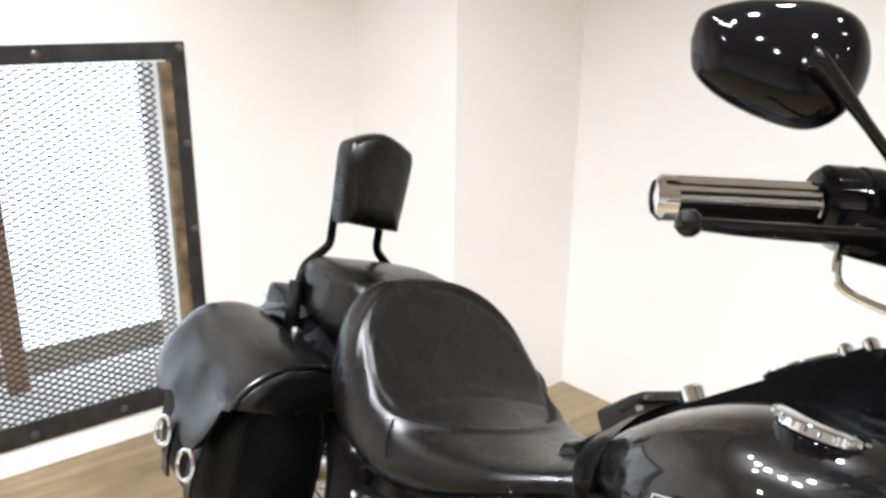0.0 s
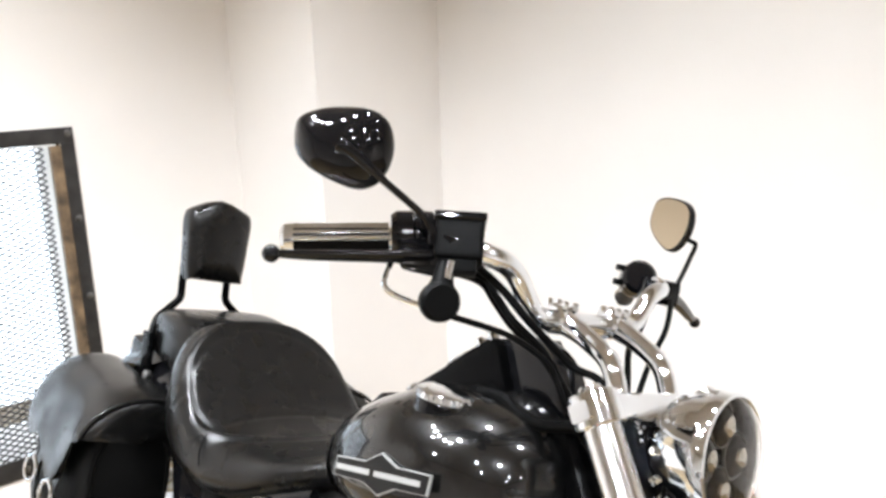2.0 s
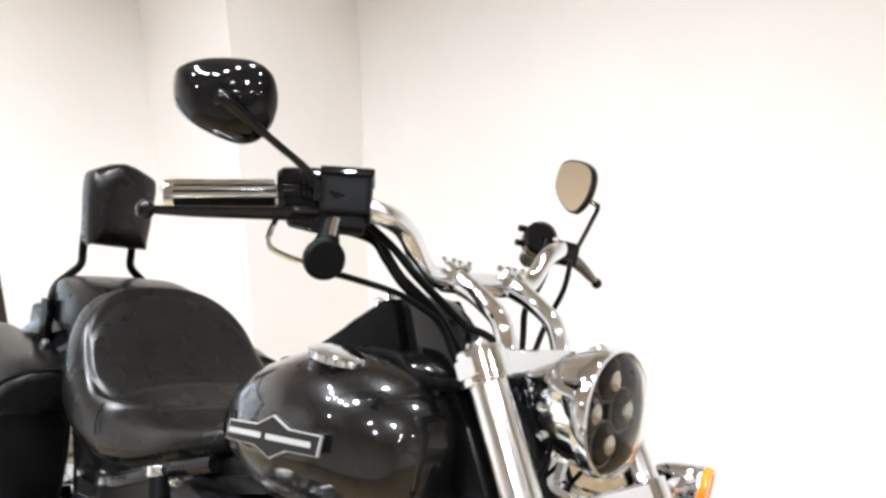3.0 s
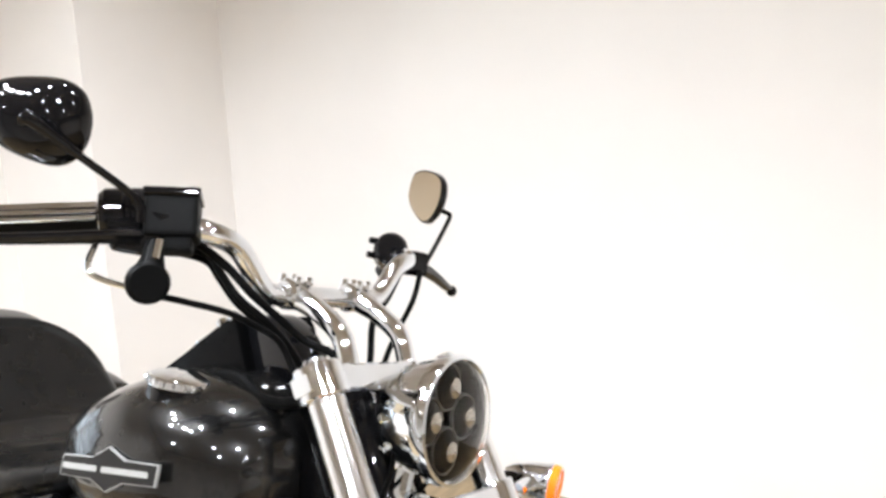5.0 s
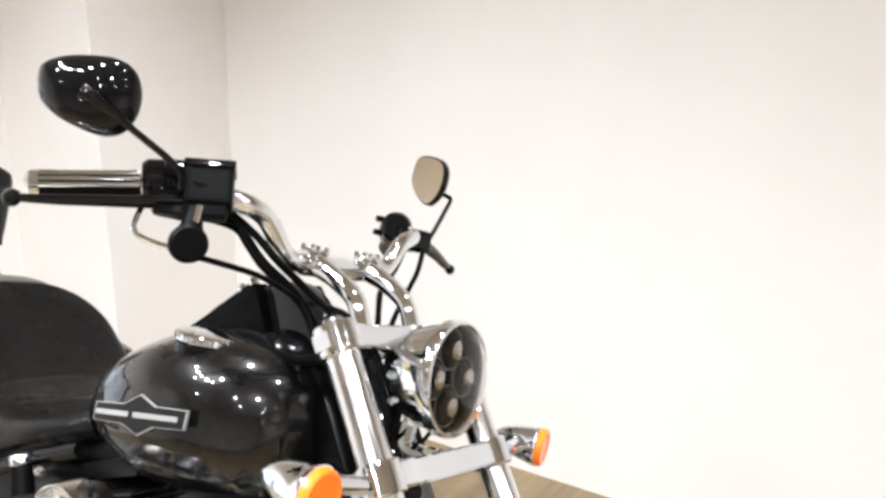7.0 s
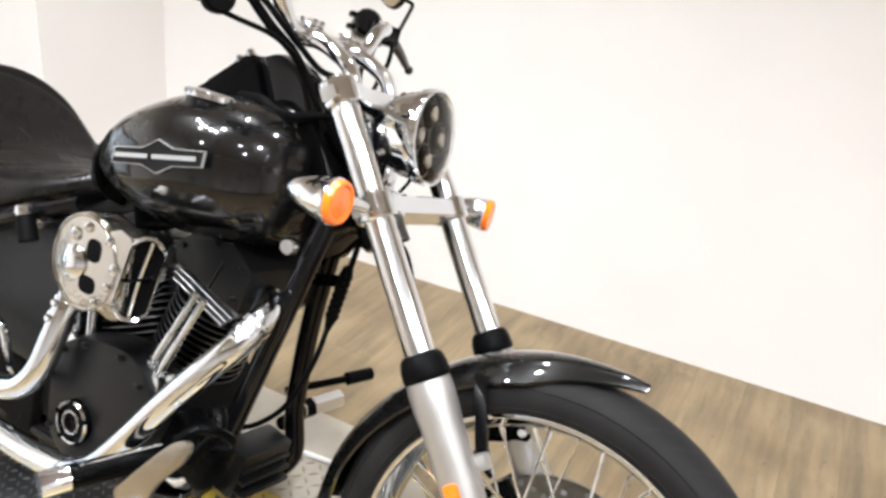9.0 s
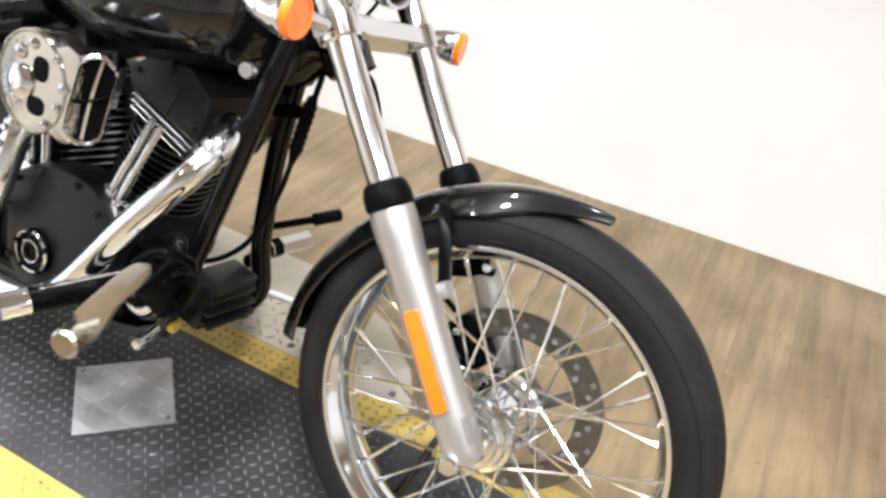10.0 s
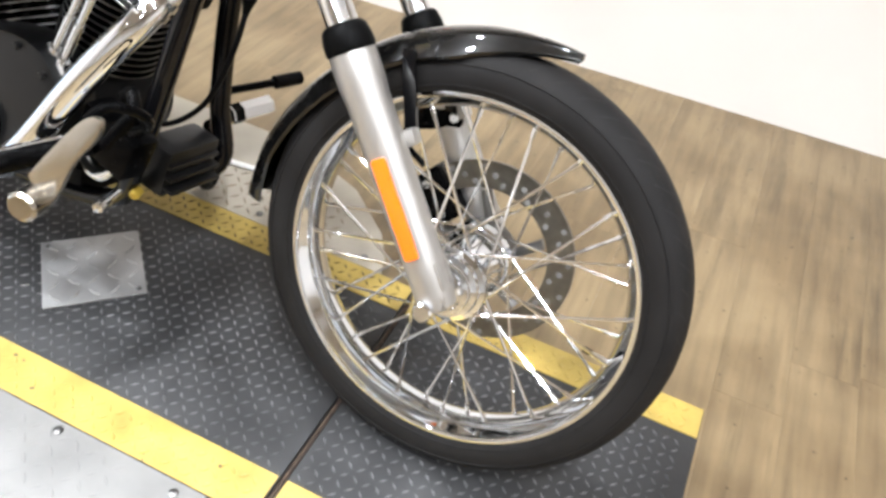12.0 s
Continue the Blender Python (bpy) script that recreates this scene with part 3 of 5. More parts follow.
def handlebar():
    half = [(-0.545, 0.0, 1.0), (-0.544, 0.085, 0.999), (-0.545, 0.118, 1.007), (-0.551, 0.155, 1.046), (-0.560, 0.192, 1.059), (-0.602, 0.228, 1.062), (-0.662, 0.277, 1.051), (-0.712, 0.342, 1.031)]
    left = [(x, y - 0.024, z) for x, y, z in half[1:]]
    pts = [(x, -y, z) for x, y, z in half[::-1]] + left
    part("handlebar", tube(pts, 0.0125, 16, 6), CHROME, bike, "chrome handlebar", STEER)
    for s in (-1, 1):
        ry = -0.068 if s < 0 else 0.042
        m = [(-0.440, ry, 0.925), (-0.446, ry, 0.945), (-0.464, ry, 0.972), (-0.500, ry, 0.990), (-0.532, ry, 1.0)]
        r = tube(m, [0.0125, 0.0120, 0.0120, 0.0125, 0.015], 18)
        lathe([(0.001, -0.018), (0.015, -0.018), (0.0185, -0.014), (0.0185, 0.014), (0.015, 0.018), (0.001, 0.018)], (-0.543, ry, 1.002), (0, 1, 0), 20, bm=r)
        for dx, dz in ((0.012, 0.020), (-0.012, 0.019)):
            for dy in (-0.009, 0.009):
                bolt((-0.543 + dx, ry + dy, 1.0 + dz), (dx * 12, 0, 1), 0.0048, 0.005, bm=r)
        lathe([(0.001, 0.014), (0.016, 0.014), (0.019, 0.010), (0.020, 0.0), (0.016, -0.004)], (-0.440, ry, 0.920), (-0.25, 0, 1), 20, bm=r)
        part("riser", r, CHROME, bike, "chrome pull-back riser", STEER)
        # grip, switch housing, lever
        dy = 0.0 if s < 0 else -0.024
        a, b = Vector((-0.648, s * 0.264 + dy, 1.054)), Vector((-0.715, s * 0.348 + dy, 1.030))
        e = (b - a).normalized()
        g = part("grip", tube([a, b], 0.0152, 20, smooth=False), HOSE, bike, "black rubber grip with chrome caps", STEER)
        bm = lathe([(0.001, 0.008), (0.013, 0.0075), (0.0172, 0.003), (0.0172, -0.007), (0.015, -0.007)], b, b - a, 24)
        e1 = e.cross(Vector((0, 0, 1))).normalized()
        e2 = e1.cross(e)
        for ang in (-18, 10, 38, 66, 94, 122, 150, 178):
            o = (e1 * math.cos(radians(ang)) + e2 * math.sin(radians(ang))) * 0.0140
            tube([a + o, b + o], 0.0040, 8, flat=0.7, bm=bm, smooth=False)
        part("grip_trim", bm, CHROME, g, "chrome grip strips and end cap", STEER)
        h0 = a - e * 0.030 + Vector((0, 0, 0.004))
        sw = lathe([(0.001, -0.024), (0.020, -0.024), (0.0255, -0.018), (0.0265, -0.004), (0.0245, -0.002), (0.0245, 0.002), (0.0265, 0.004), (0.0265, 0.022), (0.022, 0.028), (0.001, 0.028)], h0, e, 28)
        box((0.030, 0.034, 0.026), h0 + Vector((0.016, s * 0.010, -0.018)), (0, 10, s * 51), 0.008, bm=sw)
        if s < 0:
            box((0.058, 0.048, 0.030), h0 + Vector((0.012, 0.010, -0.024)), (0, 4, -51), 0.012, 3, bm=sw)
        hs = part("switch_housing", sw, GLOSS, bike, "black switch housing", STEER)
        for dz in (-0.010, 0.012):
            part("switch_button", box((0.014, 0.020, 0.010), h0 + Vector((-0.020, -s * 0.018, dz)), (0, 0, s * 51), 0.003), HOSE, hs, "", STEER)
        if s < 0:
            lp, lr = [(-0.578, -0.243, 1.046), (-0.590, -0.272, 1.042), (-0.610, -0.312, 1.034), (-0.634, -0.362, 1.024), (-0.651, -0.397, 1.018)], [0.012, 0.0105, 0.0088, 0.0075, 0.0058]
        else:
            lp, lr = [(-0.578, 0.225, 1.048), (-0.584, 0.256, 1.044), (-0.592, 0.300, 1.034), (-0.602, 0.345, 1.022), (-0.607, 0.370, 1.016)], [0.012, 0.011, 0.009, 0.0075, 0.006]
        lv = tube(lp, lr, 12, flat=0.6)
        bmesh.ops.create_icosphere(lv, subdivisions=2, radius=0.0095, matrix=Matrix.Translation(Vector(lp[-1]) + (Vector(lp[-1]) - Vector(lp[-2])).normalized() * 0.007))
        part("lever", lv, GLOSS, bike, "black hand lever with ball end", STEER)
        cl = box((0.056, 0.028, 0.038), (-0.585, s * 0.232 + dy, 1.054), (0, 0, s * 51), 0.010)
        part("lever_bracket", cl, GLOSS, bike, "", STEER)
    rz = Vector((-0.30, 0.10, 0.93)).normalized()
    rx = (Vector((0.707, -0.707, 0)) - rz * rz.dot(Vector((0.707, -0.707, 0)))).normalized()
    rr = rz.cross(rx)
    tilt = Matrix(((rx.x, rr.x, rz.x, -0.574), (rx.y, rr.y, rz.y, -0.228), (rx.z, rr.z, rz.z, 1.066), (0, 0, 0, 1)))
    res = box((0.044, 0.052, 0.044), (0, 0, 0), (0, 0, 0), 0.007, 4)
    box((0.034, 0.040, 0.018), (0, 0, -0.026), (0, 0, 0), 0.005, bm=res)
    mc = part("brake_master_cylinder", res, HOSE, bike, "black brake fluid reservoir", STEER @ tilt)
    cover = box((0.048, 0.056, 0.008), (0, 0, 0.0245), (0, 0, 0), 0.003, 3)
    for dx, dy in ((-0.015, -0.019), (0.015, 0.019)):
        bolt((dx, dy, 0.028), (0, 0, 1), 0.004, 0.0025, bm=cover)
    part("reservoir_cover", cover, GLOSS, mc, "", STEER @ tilt)
    d = lathe([(0.001, 0.013), (0.017, 0.013), (0.0205, 0.009), (0.021, 0.0), (0.019, -0.012), (0.012, -0.020), (0.001, -0.022)], (-0.545, -0.268, 1.004), (0.85, -0.5, 0.12), 28)
    tube([(-0.549, -0.265, 1.010), (-0.553, -0.261, 1.024), (-0.560, -0.256, 1.042)], [0.0175, 0.012, 0.008], 14, bm=d)
    part("round_ball_mount", d, HOSE, bike, "round black rubber-capped mount below the reservoir", STEER)
    ch = tube([(-0.5445, -0.2635, 1.028), (-0.550, -0.258, 1.046)], 0.0042, 10, smooth=False)
    part("mount_stud", ch, CHROME, bike, "", STEER)
    part("wire_guard", tube([(-0.610, -0.285, 1.034), (-0.602, -0.296, 1.012), (-0.594, -0.294, 1.002), (-0.575, -0.282, 0.997), (-0.552, -0.270, 0.996)], 0.0032, 8), CHROME, bike, "thin bent metal loop", STEER)


def mirror(s):
    if s < 0:
        c, nrm, up = Vector((-0.672, -0.331, 1.139)), Vector((-0.42, 0.90, 0.05)).normalized(), Vector((-0.10, -0.15, 1))
    else:
        c, nrm, up = Vector((-0.672, 0.345, 1.164)), Vector((-0.42, -0.90, 0.05)).normalized(), Vector((0.12, 0, 1))
    xa = up.cross(nrm).normalized()
    za = nrm.cross(xa)
    m = Matrix(((xa.x, za.x, nrm.x, c.x), (xa.y, za.y, nrm.y, c.y), (xa.z, za.z, nrm.z, c.z), (0, 0, 0, 1)))
    flip = 1 if xa.y * s > 0 else -1
    if s > 0:
        flip = -1
    base = [(0.067, 0.014), (0.061, 0.032), (0.035, 0.041), (0.0, 0.043), (-0.035, 0.040), (-0.058, 0.028), (-0.067, 0.004), (-0.062, -0.020), (-0.046, -0.038), (-0.024, -0.044), (0.006, -0.038), (0.040, -0.025), (0.062, -0.008)]
    ol = [(p.x * flip * 0.86, p.y * 0.99) for p in spline([Vector((x, y, 0)) for x, y in base + base[:1]], 4)[:-1]]
    rings = []
    dp = 0.7 if s < 0 else 0.4
    for k, zz in ((1.0, 0.004), (1.02, -0.002), (1.0, -0.010 * dp), (0.92, -0.022 * dp), (0.76, -0.033 * dp), (0.5, -0.041 * dp), (0.2, -0.044 * dp)):
        rings.append([(x * k, y * k, zz) for x, y in ol])
    sh = part("mirror", loft(rings), GLOSS, bike, "black teardrop rear-view mirror", STEER @ m, 60)
    part("glass", prism([(x * 0.93, y * 0.93) for x, y in ol], 0.0015, Matrix.Translation((0, 0, 0.0042))), MIRROR, sh, "mirror glass", STEER @ m)
    if s < 0:
        pts = [(-0.632, -0.366, 1.137), (-0.624, -0.358, 1.134), (-0.606, -0.316, 1.110), (-0.591, -0.276, 1.088), (-0.584, -0.262, 1.074), (-0.582, -0.258, 1.060)]
        part("mirror_stem", tube(pts, [0.0090, 0.0066, 0.0041, 0.0041, 0.0050, 0.007], 12), GLOSS, sh, "black mirror stem", STEER)
    else:
        pts = [(-0.650, 0.356, 1.146), (-0.640, 0.362, 1.143), (-0.630, 0.364, 1.138), (-0.622, 0.342, 1.115), (-0.606, 0.298, 1.080), (-0.597, 0.270, 1.058)]
        part("mirror_stem", tube(pts, 0.0040, 10), GLOSS, sh, "black curved mirror stem", STEER)


def cables():
    for nm, pts, r, f in (
        ("throttle_cable", [(-0.600, -0.225, 1.040), (-0.590, -0.165, 1.034), (-0.568, -0.160, 1.017), (-0.540, -0.155, 0.995), (-0.520, -0.125, 0.972), (-0.515, -0.09, 0.945), (-0.50, -0.06, 0.90), (-0.49, -0.04, 0.82)], 0.0044, 1),
        ("throttle_cable", [(-0.604, -0.222, 1.034), (-0.594, -0.163, 1.027), (-0.571, -0.157, 1.010), (-0.543, -0.151, 0.988), (-0.523, -0.121, 0.965), (-0.517, -0.086, 0.938), (-0.502, -0.056, 0.895), (-0.492, -0.036, 0.82)], 0.0044, 1),
        ("brake_hose", [(-0.556, -0.262, 0.992), (-0.545, -0.225, 0.988), (-0.520, -0.185, 0.982), (-0.510, -0.150, 0.970), (-0.505, -0.115, 0.952), (-0.483, -0.100, 0.914), (-0.46, -0.07, 0.87), (-0.42, 0.0, 0.80)], 0.0036, 1),
        ("wiring_loom", [(-0.585, -0.185, 1.046), (-0.560, -0.158, 1.024), (-0.535, -0.140, 1.000), (-0.520, -0.110, 0.978), (-0.500, -0.080, 0.955), (-0.463, -0.070, 0.946), (-0.44, -0.05, 0.90)], 0.0048, 1),
        ("clutch_cable", [(-0.590, 0.245, 1.045), (-0.560, 0.205, 1.040), (-0.536, 0.165, 1.005), (-0.530, 0.135, 0.965), (-0.51, 0.09, 0.93), (-0.49, 0.05, 0.87), (-0.49, 0.03, 0.82)], 0.0040, 1),
        ("wiring_loom", [(-0.580, 0.185, 1.042), (-0.550, 0.125, 1.005), (-0.53, 0.075, 0.975), (-0.505, 0.05, 0.93), (-0.49, 0.04, 0.86)], 0.0045, 1),
        ("breather_hose", [(-0.618, -0.095, 0.893), (-0.580, -0.090, 0.896), (-0.548, -0.090, 0.885), (-0.511, -0.090, 0.885), (-0.470, -0.088, 0.897), (-0.44, -0.06, 0.90)], 0.0070, 0),
        ("front_brake_hose", [(-0.41, 0.02, 0.735), (-0.386, 0.05, 0.731), (-0.367, 0.07, 0.721), (-0.352, 0.09, 0.68), (-0.341, 0.10, 0.635), (-0.31, 0.105, 0.57), (-0.22, 0.105, 0.47), (-0.13, 0.10, 0.42)], 0.005, 1),
        ("headlight_wire", [(-0.405, -0.05, 0.92), (-0.372, -0.062, 0.885), (-0.375, -0.05, 0.84), (-0.395, -0.03, 0.80), (-0.40, -0.01, 0.76)], 0.0028, 1),
        ("headlight_wire", [(-0.405, 0.03, 0.93), (-0.365, 0.03, 0.89), (-0.362, 0.02, 0.84), (-0.385, 0.01, 0.79)], 0.0028, 1),
        ("clutch_cable", [(-0.43, 0.03, 0.76), (-0.432, 0.03, 0.70), (-0.437, 0.025, 0.645)], 0.005, 0),
        ("clutch_cable", [(-0.452, 0.03, 0.565), (-0.450, 0.012, 0.510), (-0.468, 0.0, 0.437), (-0.50, 0.0, 0.388), (-0.54, -0.02, 0.355), (-0.60, -0.06, 0.345)], 0.0045, 0),
    ):
        part(nm, tube(pts, r, 10), HOSE, bike, "", STEER if f else None)
    boot = [(0.010 + 0.002 * (i % 2), i * 0.006) for i in range(15)]
    part("cable_bellows", lathe([(0.005, -0.012), (0.008, -0.01)] + boot + [(0.008, 0.09), (0.004, 0.11)], (-0.437, 0.025, 0.660), (-0.155, 0.05, -1), 14), HOSE, bike, "black ribbed cable boot", None, 20)


def tank():
    rows = [(-0.940, 0.035, 0.685, 0.705), (-0.915, 0.085, 0.690, 0.735), (-0.86, 0.132, 0.686, 0.784), (-0.78, 0.184, 0.664, 0.842), (-0.69, 0.204, 0.648, 0.885), (-0.61, 0.197, 0.656, 0.898), (-0.55, 0.180, 0.668, 0.893), (-0.51, 0.158, 0.684, 0.880), (-0.485, 0.130, 0.704, 0.862), (-0.470, 0.085, 0.735, 0.835), (-0.466, 0.040, 0.765, 0.805)]
    t = part("fuel_tank", body_of(rows, 5, p=3.0, p2=2.2, n=72), LACQUER, bike, "gloss black teardrop fuel tank", None, 60)
    for s in (-1,):
        cx = Vector((0.0, -s * 0.04, 1)).normalized()
        cap = lathe([(0.030, -0.010), (0.0395, -0.010), (0.0405, -0.009), (0.0405, -0.001), (0.0395, 0.0), (0.037, 0.0015), (0.020, 0.0025), (0.001, 0.003)], (-0.634, s * 0.130, 0.888), cx, 44)
        for k in range(22):
            a = 2 * math.pi * k / 22
            box((0.003, 0.006, 0.006), (-0.634 + 0.0405 * math.cos(a), s * 0.130 + 0.0405 * math.sin(a), 0.884 + 0.0405 * math.sin(a) * -0.04), (0, 0, math.degrees(a) + 90), 0.0012, 1, bm=cap)
        part("filler_neck", lathe([(0.040, -0.034), (0.039, -0.016), (0.038, -0.012), (0.020, -0.010)], (-0.634, s * 0.130, 0.888), cx, 44), GLOSS, t, "", None, 60)
        part("filler_cap", cap, CHROME, t, "chrome fuel filler cap", None)
    # console with the speedometer
    w = 0.066
    ol = [(-0.955, 0.708), (-0.90, 0.762), (-0.80, 0.838), (-0.730, 0.891), (-0.680, 0.931), (-0.652, 0.953), (-0.640, 0.956), (-0.628, 0.945), (-0.600, 0.895), (-0.585, 0.84), (-0.7, 0.80), (-0.8, 0.74), (-0.90, 0.67)]
    con = part("console", prism(ol, 2 * w, side(0, w, 0), 0.006), BLACK, t, "flat-sided black tank console")
    for px, pz in ((-0.668, 0.944), (-0.648, 0.957)):
        part("console_stud", lathe([(0.0075, -0.006), (0.0075, 0.003), (0.005, 0.006), (0.001, 0.0065)], (px, -w + 0.008, pz), (-0.6, 0, 0.8), 14), CHROME, con, "small chrome dome nut")
    nk = [(-0.640, 0.90), (-0.645, 0.948), (-0.625, 0.960), (-0.597, 0.968), (-0.565, 0.958), (-0.540, 0.940), (-0.522, 0.910), (-0.508, 0.880), (-0.49, 0.80), (-0.60, 0.78)]
    nko = [(p.x, p.y) for p in spline([Vector((x, y, 0)) for x, y in nk + nk[:1]], 3)[:-1]]
    part("instrument_cowl", prism(nko, 0.052, side(0, 0.002, 0), 0.012), GLOSS, con, "gloss black cowl at the front of the console")
    c, nx = Vector((-0.722, 0, 0.906)), Vector((-0.60, 0, 0.80)).normalized()
    part("speedometer", lathe([(0.046, -0.03), (0.050, -0.012), (0.050, -0.002), (0.047, 0.001), (0.043, -0.002), (0.001, -0.003)], c, nx, 36), BLACK, con, "round black speedometer")
    part("bezel", ring_closed(oval_profile(0.003, 0.003, 8, (0.0485, 0.001)), c, nx, 36), CHROME, con, "thin chrome bezel")
    part("ignition_switch", lathe([(0.015, -0.01), (0.016, 0.006), (0.012, 0.010), (0.001, 0.010)], (-0.850, 0, 0.822), nx, 20), CHROME, con, "chrome ignition switch")
    p = box((0.075, 0.09, 0.035), (-0.930, 0.02, 0.760), (0, -42, 0), 0.014, 3)
    box((0.045, 0.095, 0.014), (-0.915, 0.02, 0.783), (0, -45, 0), 0.006, bm=p)
    part("leather_pouch", p, LEATHER, con, "small black leather pouch behind the console")
    # seat-front bib wrapped over the tank's tail
    bib = [(-0.952, 0.040, 0.655, 0.712), (-0.925, 0.086, 0.648, 0.745), (-0.90, 0.110, 0.645, 0.768), (-0.87, 0.134, 0.643, 0.796), (-0.845, 0.148, 0.643, 0.815)]
    part("tank_bib", body_of(bib, 4, p=2.3, n=48), VINYL, t, "black leather bib over the tank tail", None, 60)
    # badge: a thin outlined plate over a flat diamond, with plain bars
    place = Matrix.Translation((-0.642, -0.2045, 0.785)) @ Matrix.Rotation(radians(5.5), 4, "Z") @ Matrix.Rotation(radians(90 - 7), 4, "X") @ Matrix.Rotation(radians(12), 4, "Z")
    shape = [(x * 0.93, y * 0.95) for x, y in [(-0.090, -0.0125), (-0.086, 0.0125), (-0.030, 0.0135), (0.0, 0.027), (0.030, 0.0135), (0.090, 0.0125), (0.086, -0.0125), (0.030, -0.0135), (0.0, -0.026), (-0.030, -0.0135)]]
    bd = part("badge", prism(shape, 0.004, place, 0.001), WHITE, t, "pale outlined black tank badge")
    part("badge_field", prism([(x * 0.972, y * (0.90 if abs(y) < 0.02 else 0.93)) for x, y in shape], 0.0015, place @ Matrix.Translation((0, 0, 0.0032))), GLOSS, bd)
    for x0, w in ((-0.047, 0.060), (0.030, 0.078)):
        part("badge_bar", prism(rounded(w, 0.0065, 0.002, 3), 0.001, Matrix.Translation((x0, 0, 0.0046))), WHITE, bd, "", place)


def seat():
    rows = [(-0.855, 0.048, 0.672, 0.716), (-0.91, 0.100, 0.640, 0.702), (-0.99, 0.144, 0.596, 0.675), (-1.07, 0.166, 0.550, 0.657), (-1.15, 0.185, 0.522, 0.652), (-1.22, 0.194, 0.508, 0.672), (-1.29, 0.197, 0.508, 0.716), (-1.345, 0.190, 0.515, 0.766), (-1.395, 0.171, 0.535, 0.790), (-1.43, 0.147, 0.570, 0.792), (-1.462, 0.106, 0.610, 0.764), (-1.485, 0.05, 0.650, 0.71)]
    bm = body_of(rows, 14, p=3.0, p2=2.3, n=168, y0=0.002)
    # a round panel let into the hump, folded where the back meets the pan, with a rolled rim
    fold = [(-1.46, 0.830), (-1.42, 0.801), (-1.39, 0.780), (-1.33, 0.730), (-1.28, 0.688), (-1.24, 0.665), (-1.19, 0.652), (-1.14, 0.646), (-1.07, 0.648), (-1.00, 0.660)]
    path = spline([Vector((x, z, 0)) for x, z in fold], 12)
    run, dist = 0.0, []
    for k, q in enumerate(path):
        run += (q - path[k - 1]).length if k else 0.0
        dist.append(run)
    mid = min(range(len(path)), key=lambda k: abs(path[k].x + 1.268))
    for v in bm.verts:
        if v.co.z < 0.59 or not -1.46 < v.co.x < -1.0:
            continue
        k = next(k for k in range(1, len(path)) if path[k].x >= v.co.x)
        f = (v.co.x - path[k - 1].x) / (path[k].x - path[k - 1].x)
        s1 = dist[k - 1] + f * (dist[k] - dist[k - 1]) - dist[mid]
        yy = v.co.y - 0.002
        rho = math.hypot(s1 / (0.172 if s1 < 0 else 0.150), yy / 0.176)
        if rho > 1.35:
            continue
        pan = min(1, max(0, s1 / 0.10))
        plane = path[k - 1].y + f * (path[k].y - path[k - 1].y) - 0.004 * (1 - min(1, rho) ** 2) - 0.030 * pan * (yy / 0.176) ** 2
        keep = min(1.0, max(0.0, (rho - 0.96) / 0.12))
        keep = keep * keep * (3 - 2 * keep)
        roll = 0.005 * math.exp(-((rho - 1.09) / 0.06) ** 2) - 0.0026 * math.exp(-((rho - 0.985) / 0.03) ** 2)
        crease = 0.0018 * math.exp(-((s1 - 0.045 - 0.02 * (yy / 0.176) ** 2) / 0.006) ** 2) if rho < 0.95 else 0
        v.co.z = plane * (1 - keep) + v.co.z * keep + roll - crease
    s = part("seat", bm, VINYL, bike, "black vinyl bucket seat with a round back panel", None, 60)
    rows2 = [(-1.42, 0.07, 0.64, 0.725), (-1.46, 0.110, 0.635, 0.748), (-1.53, 0.132, 0.635, 0.760), (-1.61, 0.135, 0.64, 0.760), (-1.68, 0.126, 0.65, 0.750), (-1.725, 0.095, 0.66, 0.740), (-1.745, 0.05, 0.68, 0.72)]
    part("pillion_seat", body_of([(x, w * 1.02, b + 0.006, t + 0.014) for x, w, b, t in rows2], 4, p=5.2, n=72, y0=0.022), VINYL, bike, "black vinyl passenger seat", None, 60)
    for pts in ([(-1.165, -0.190, 0.595), (-1.175, -0.188, 0.615), (-1.185, -0.180, 0.632), (-1.195, -0.170, 0.640)],):
        part("seam", tube(pts, 0.0016, 6), DARKGAP, s)
    rail = [(-1.235, -0.165, 0.500), (-1.12, -0.172, 0.532), (-1.0, -0.158, 0.592), (-0.90, -0.120, 0.640)]
    part("seat_rail", tube(rail, 0.013, 10), GLOSS, bike, "gloss black seat rail")
    for p in (rail[0], rail[1]):
        part("rail_bolt", bolt(Vector(p) + Vector((0, -0.012, 0)), (0, -1, 0), 0.007, 0.006), CHROME, bike)
    pk = tube([(-0.968, -0.170, 0.607), (-0.945, -0.172, 0.562)], [0.015, 0.017], 16, smooth=False)
    peg = part("rubber_stop", pk, HOSE, bike, "black rubber stop with a chrome head")
    part("stop_head", lathe([(0.0165, -0.006), (0.018, 0.0), (0.016, 0.010), (0.001, 0.014)], (-0.968, -0.170, 0.607), (-0.45, 0, 0.89), 18), CHROME, peg)


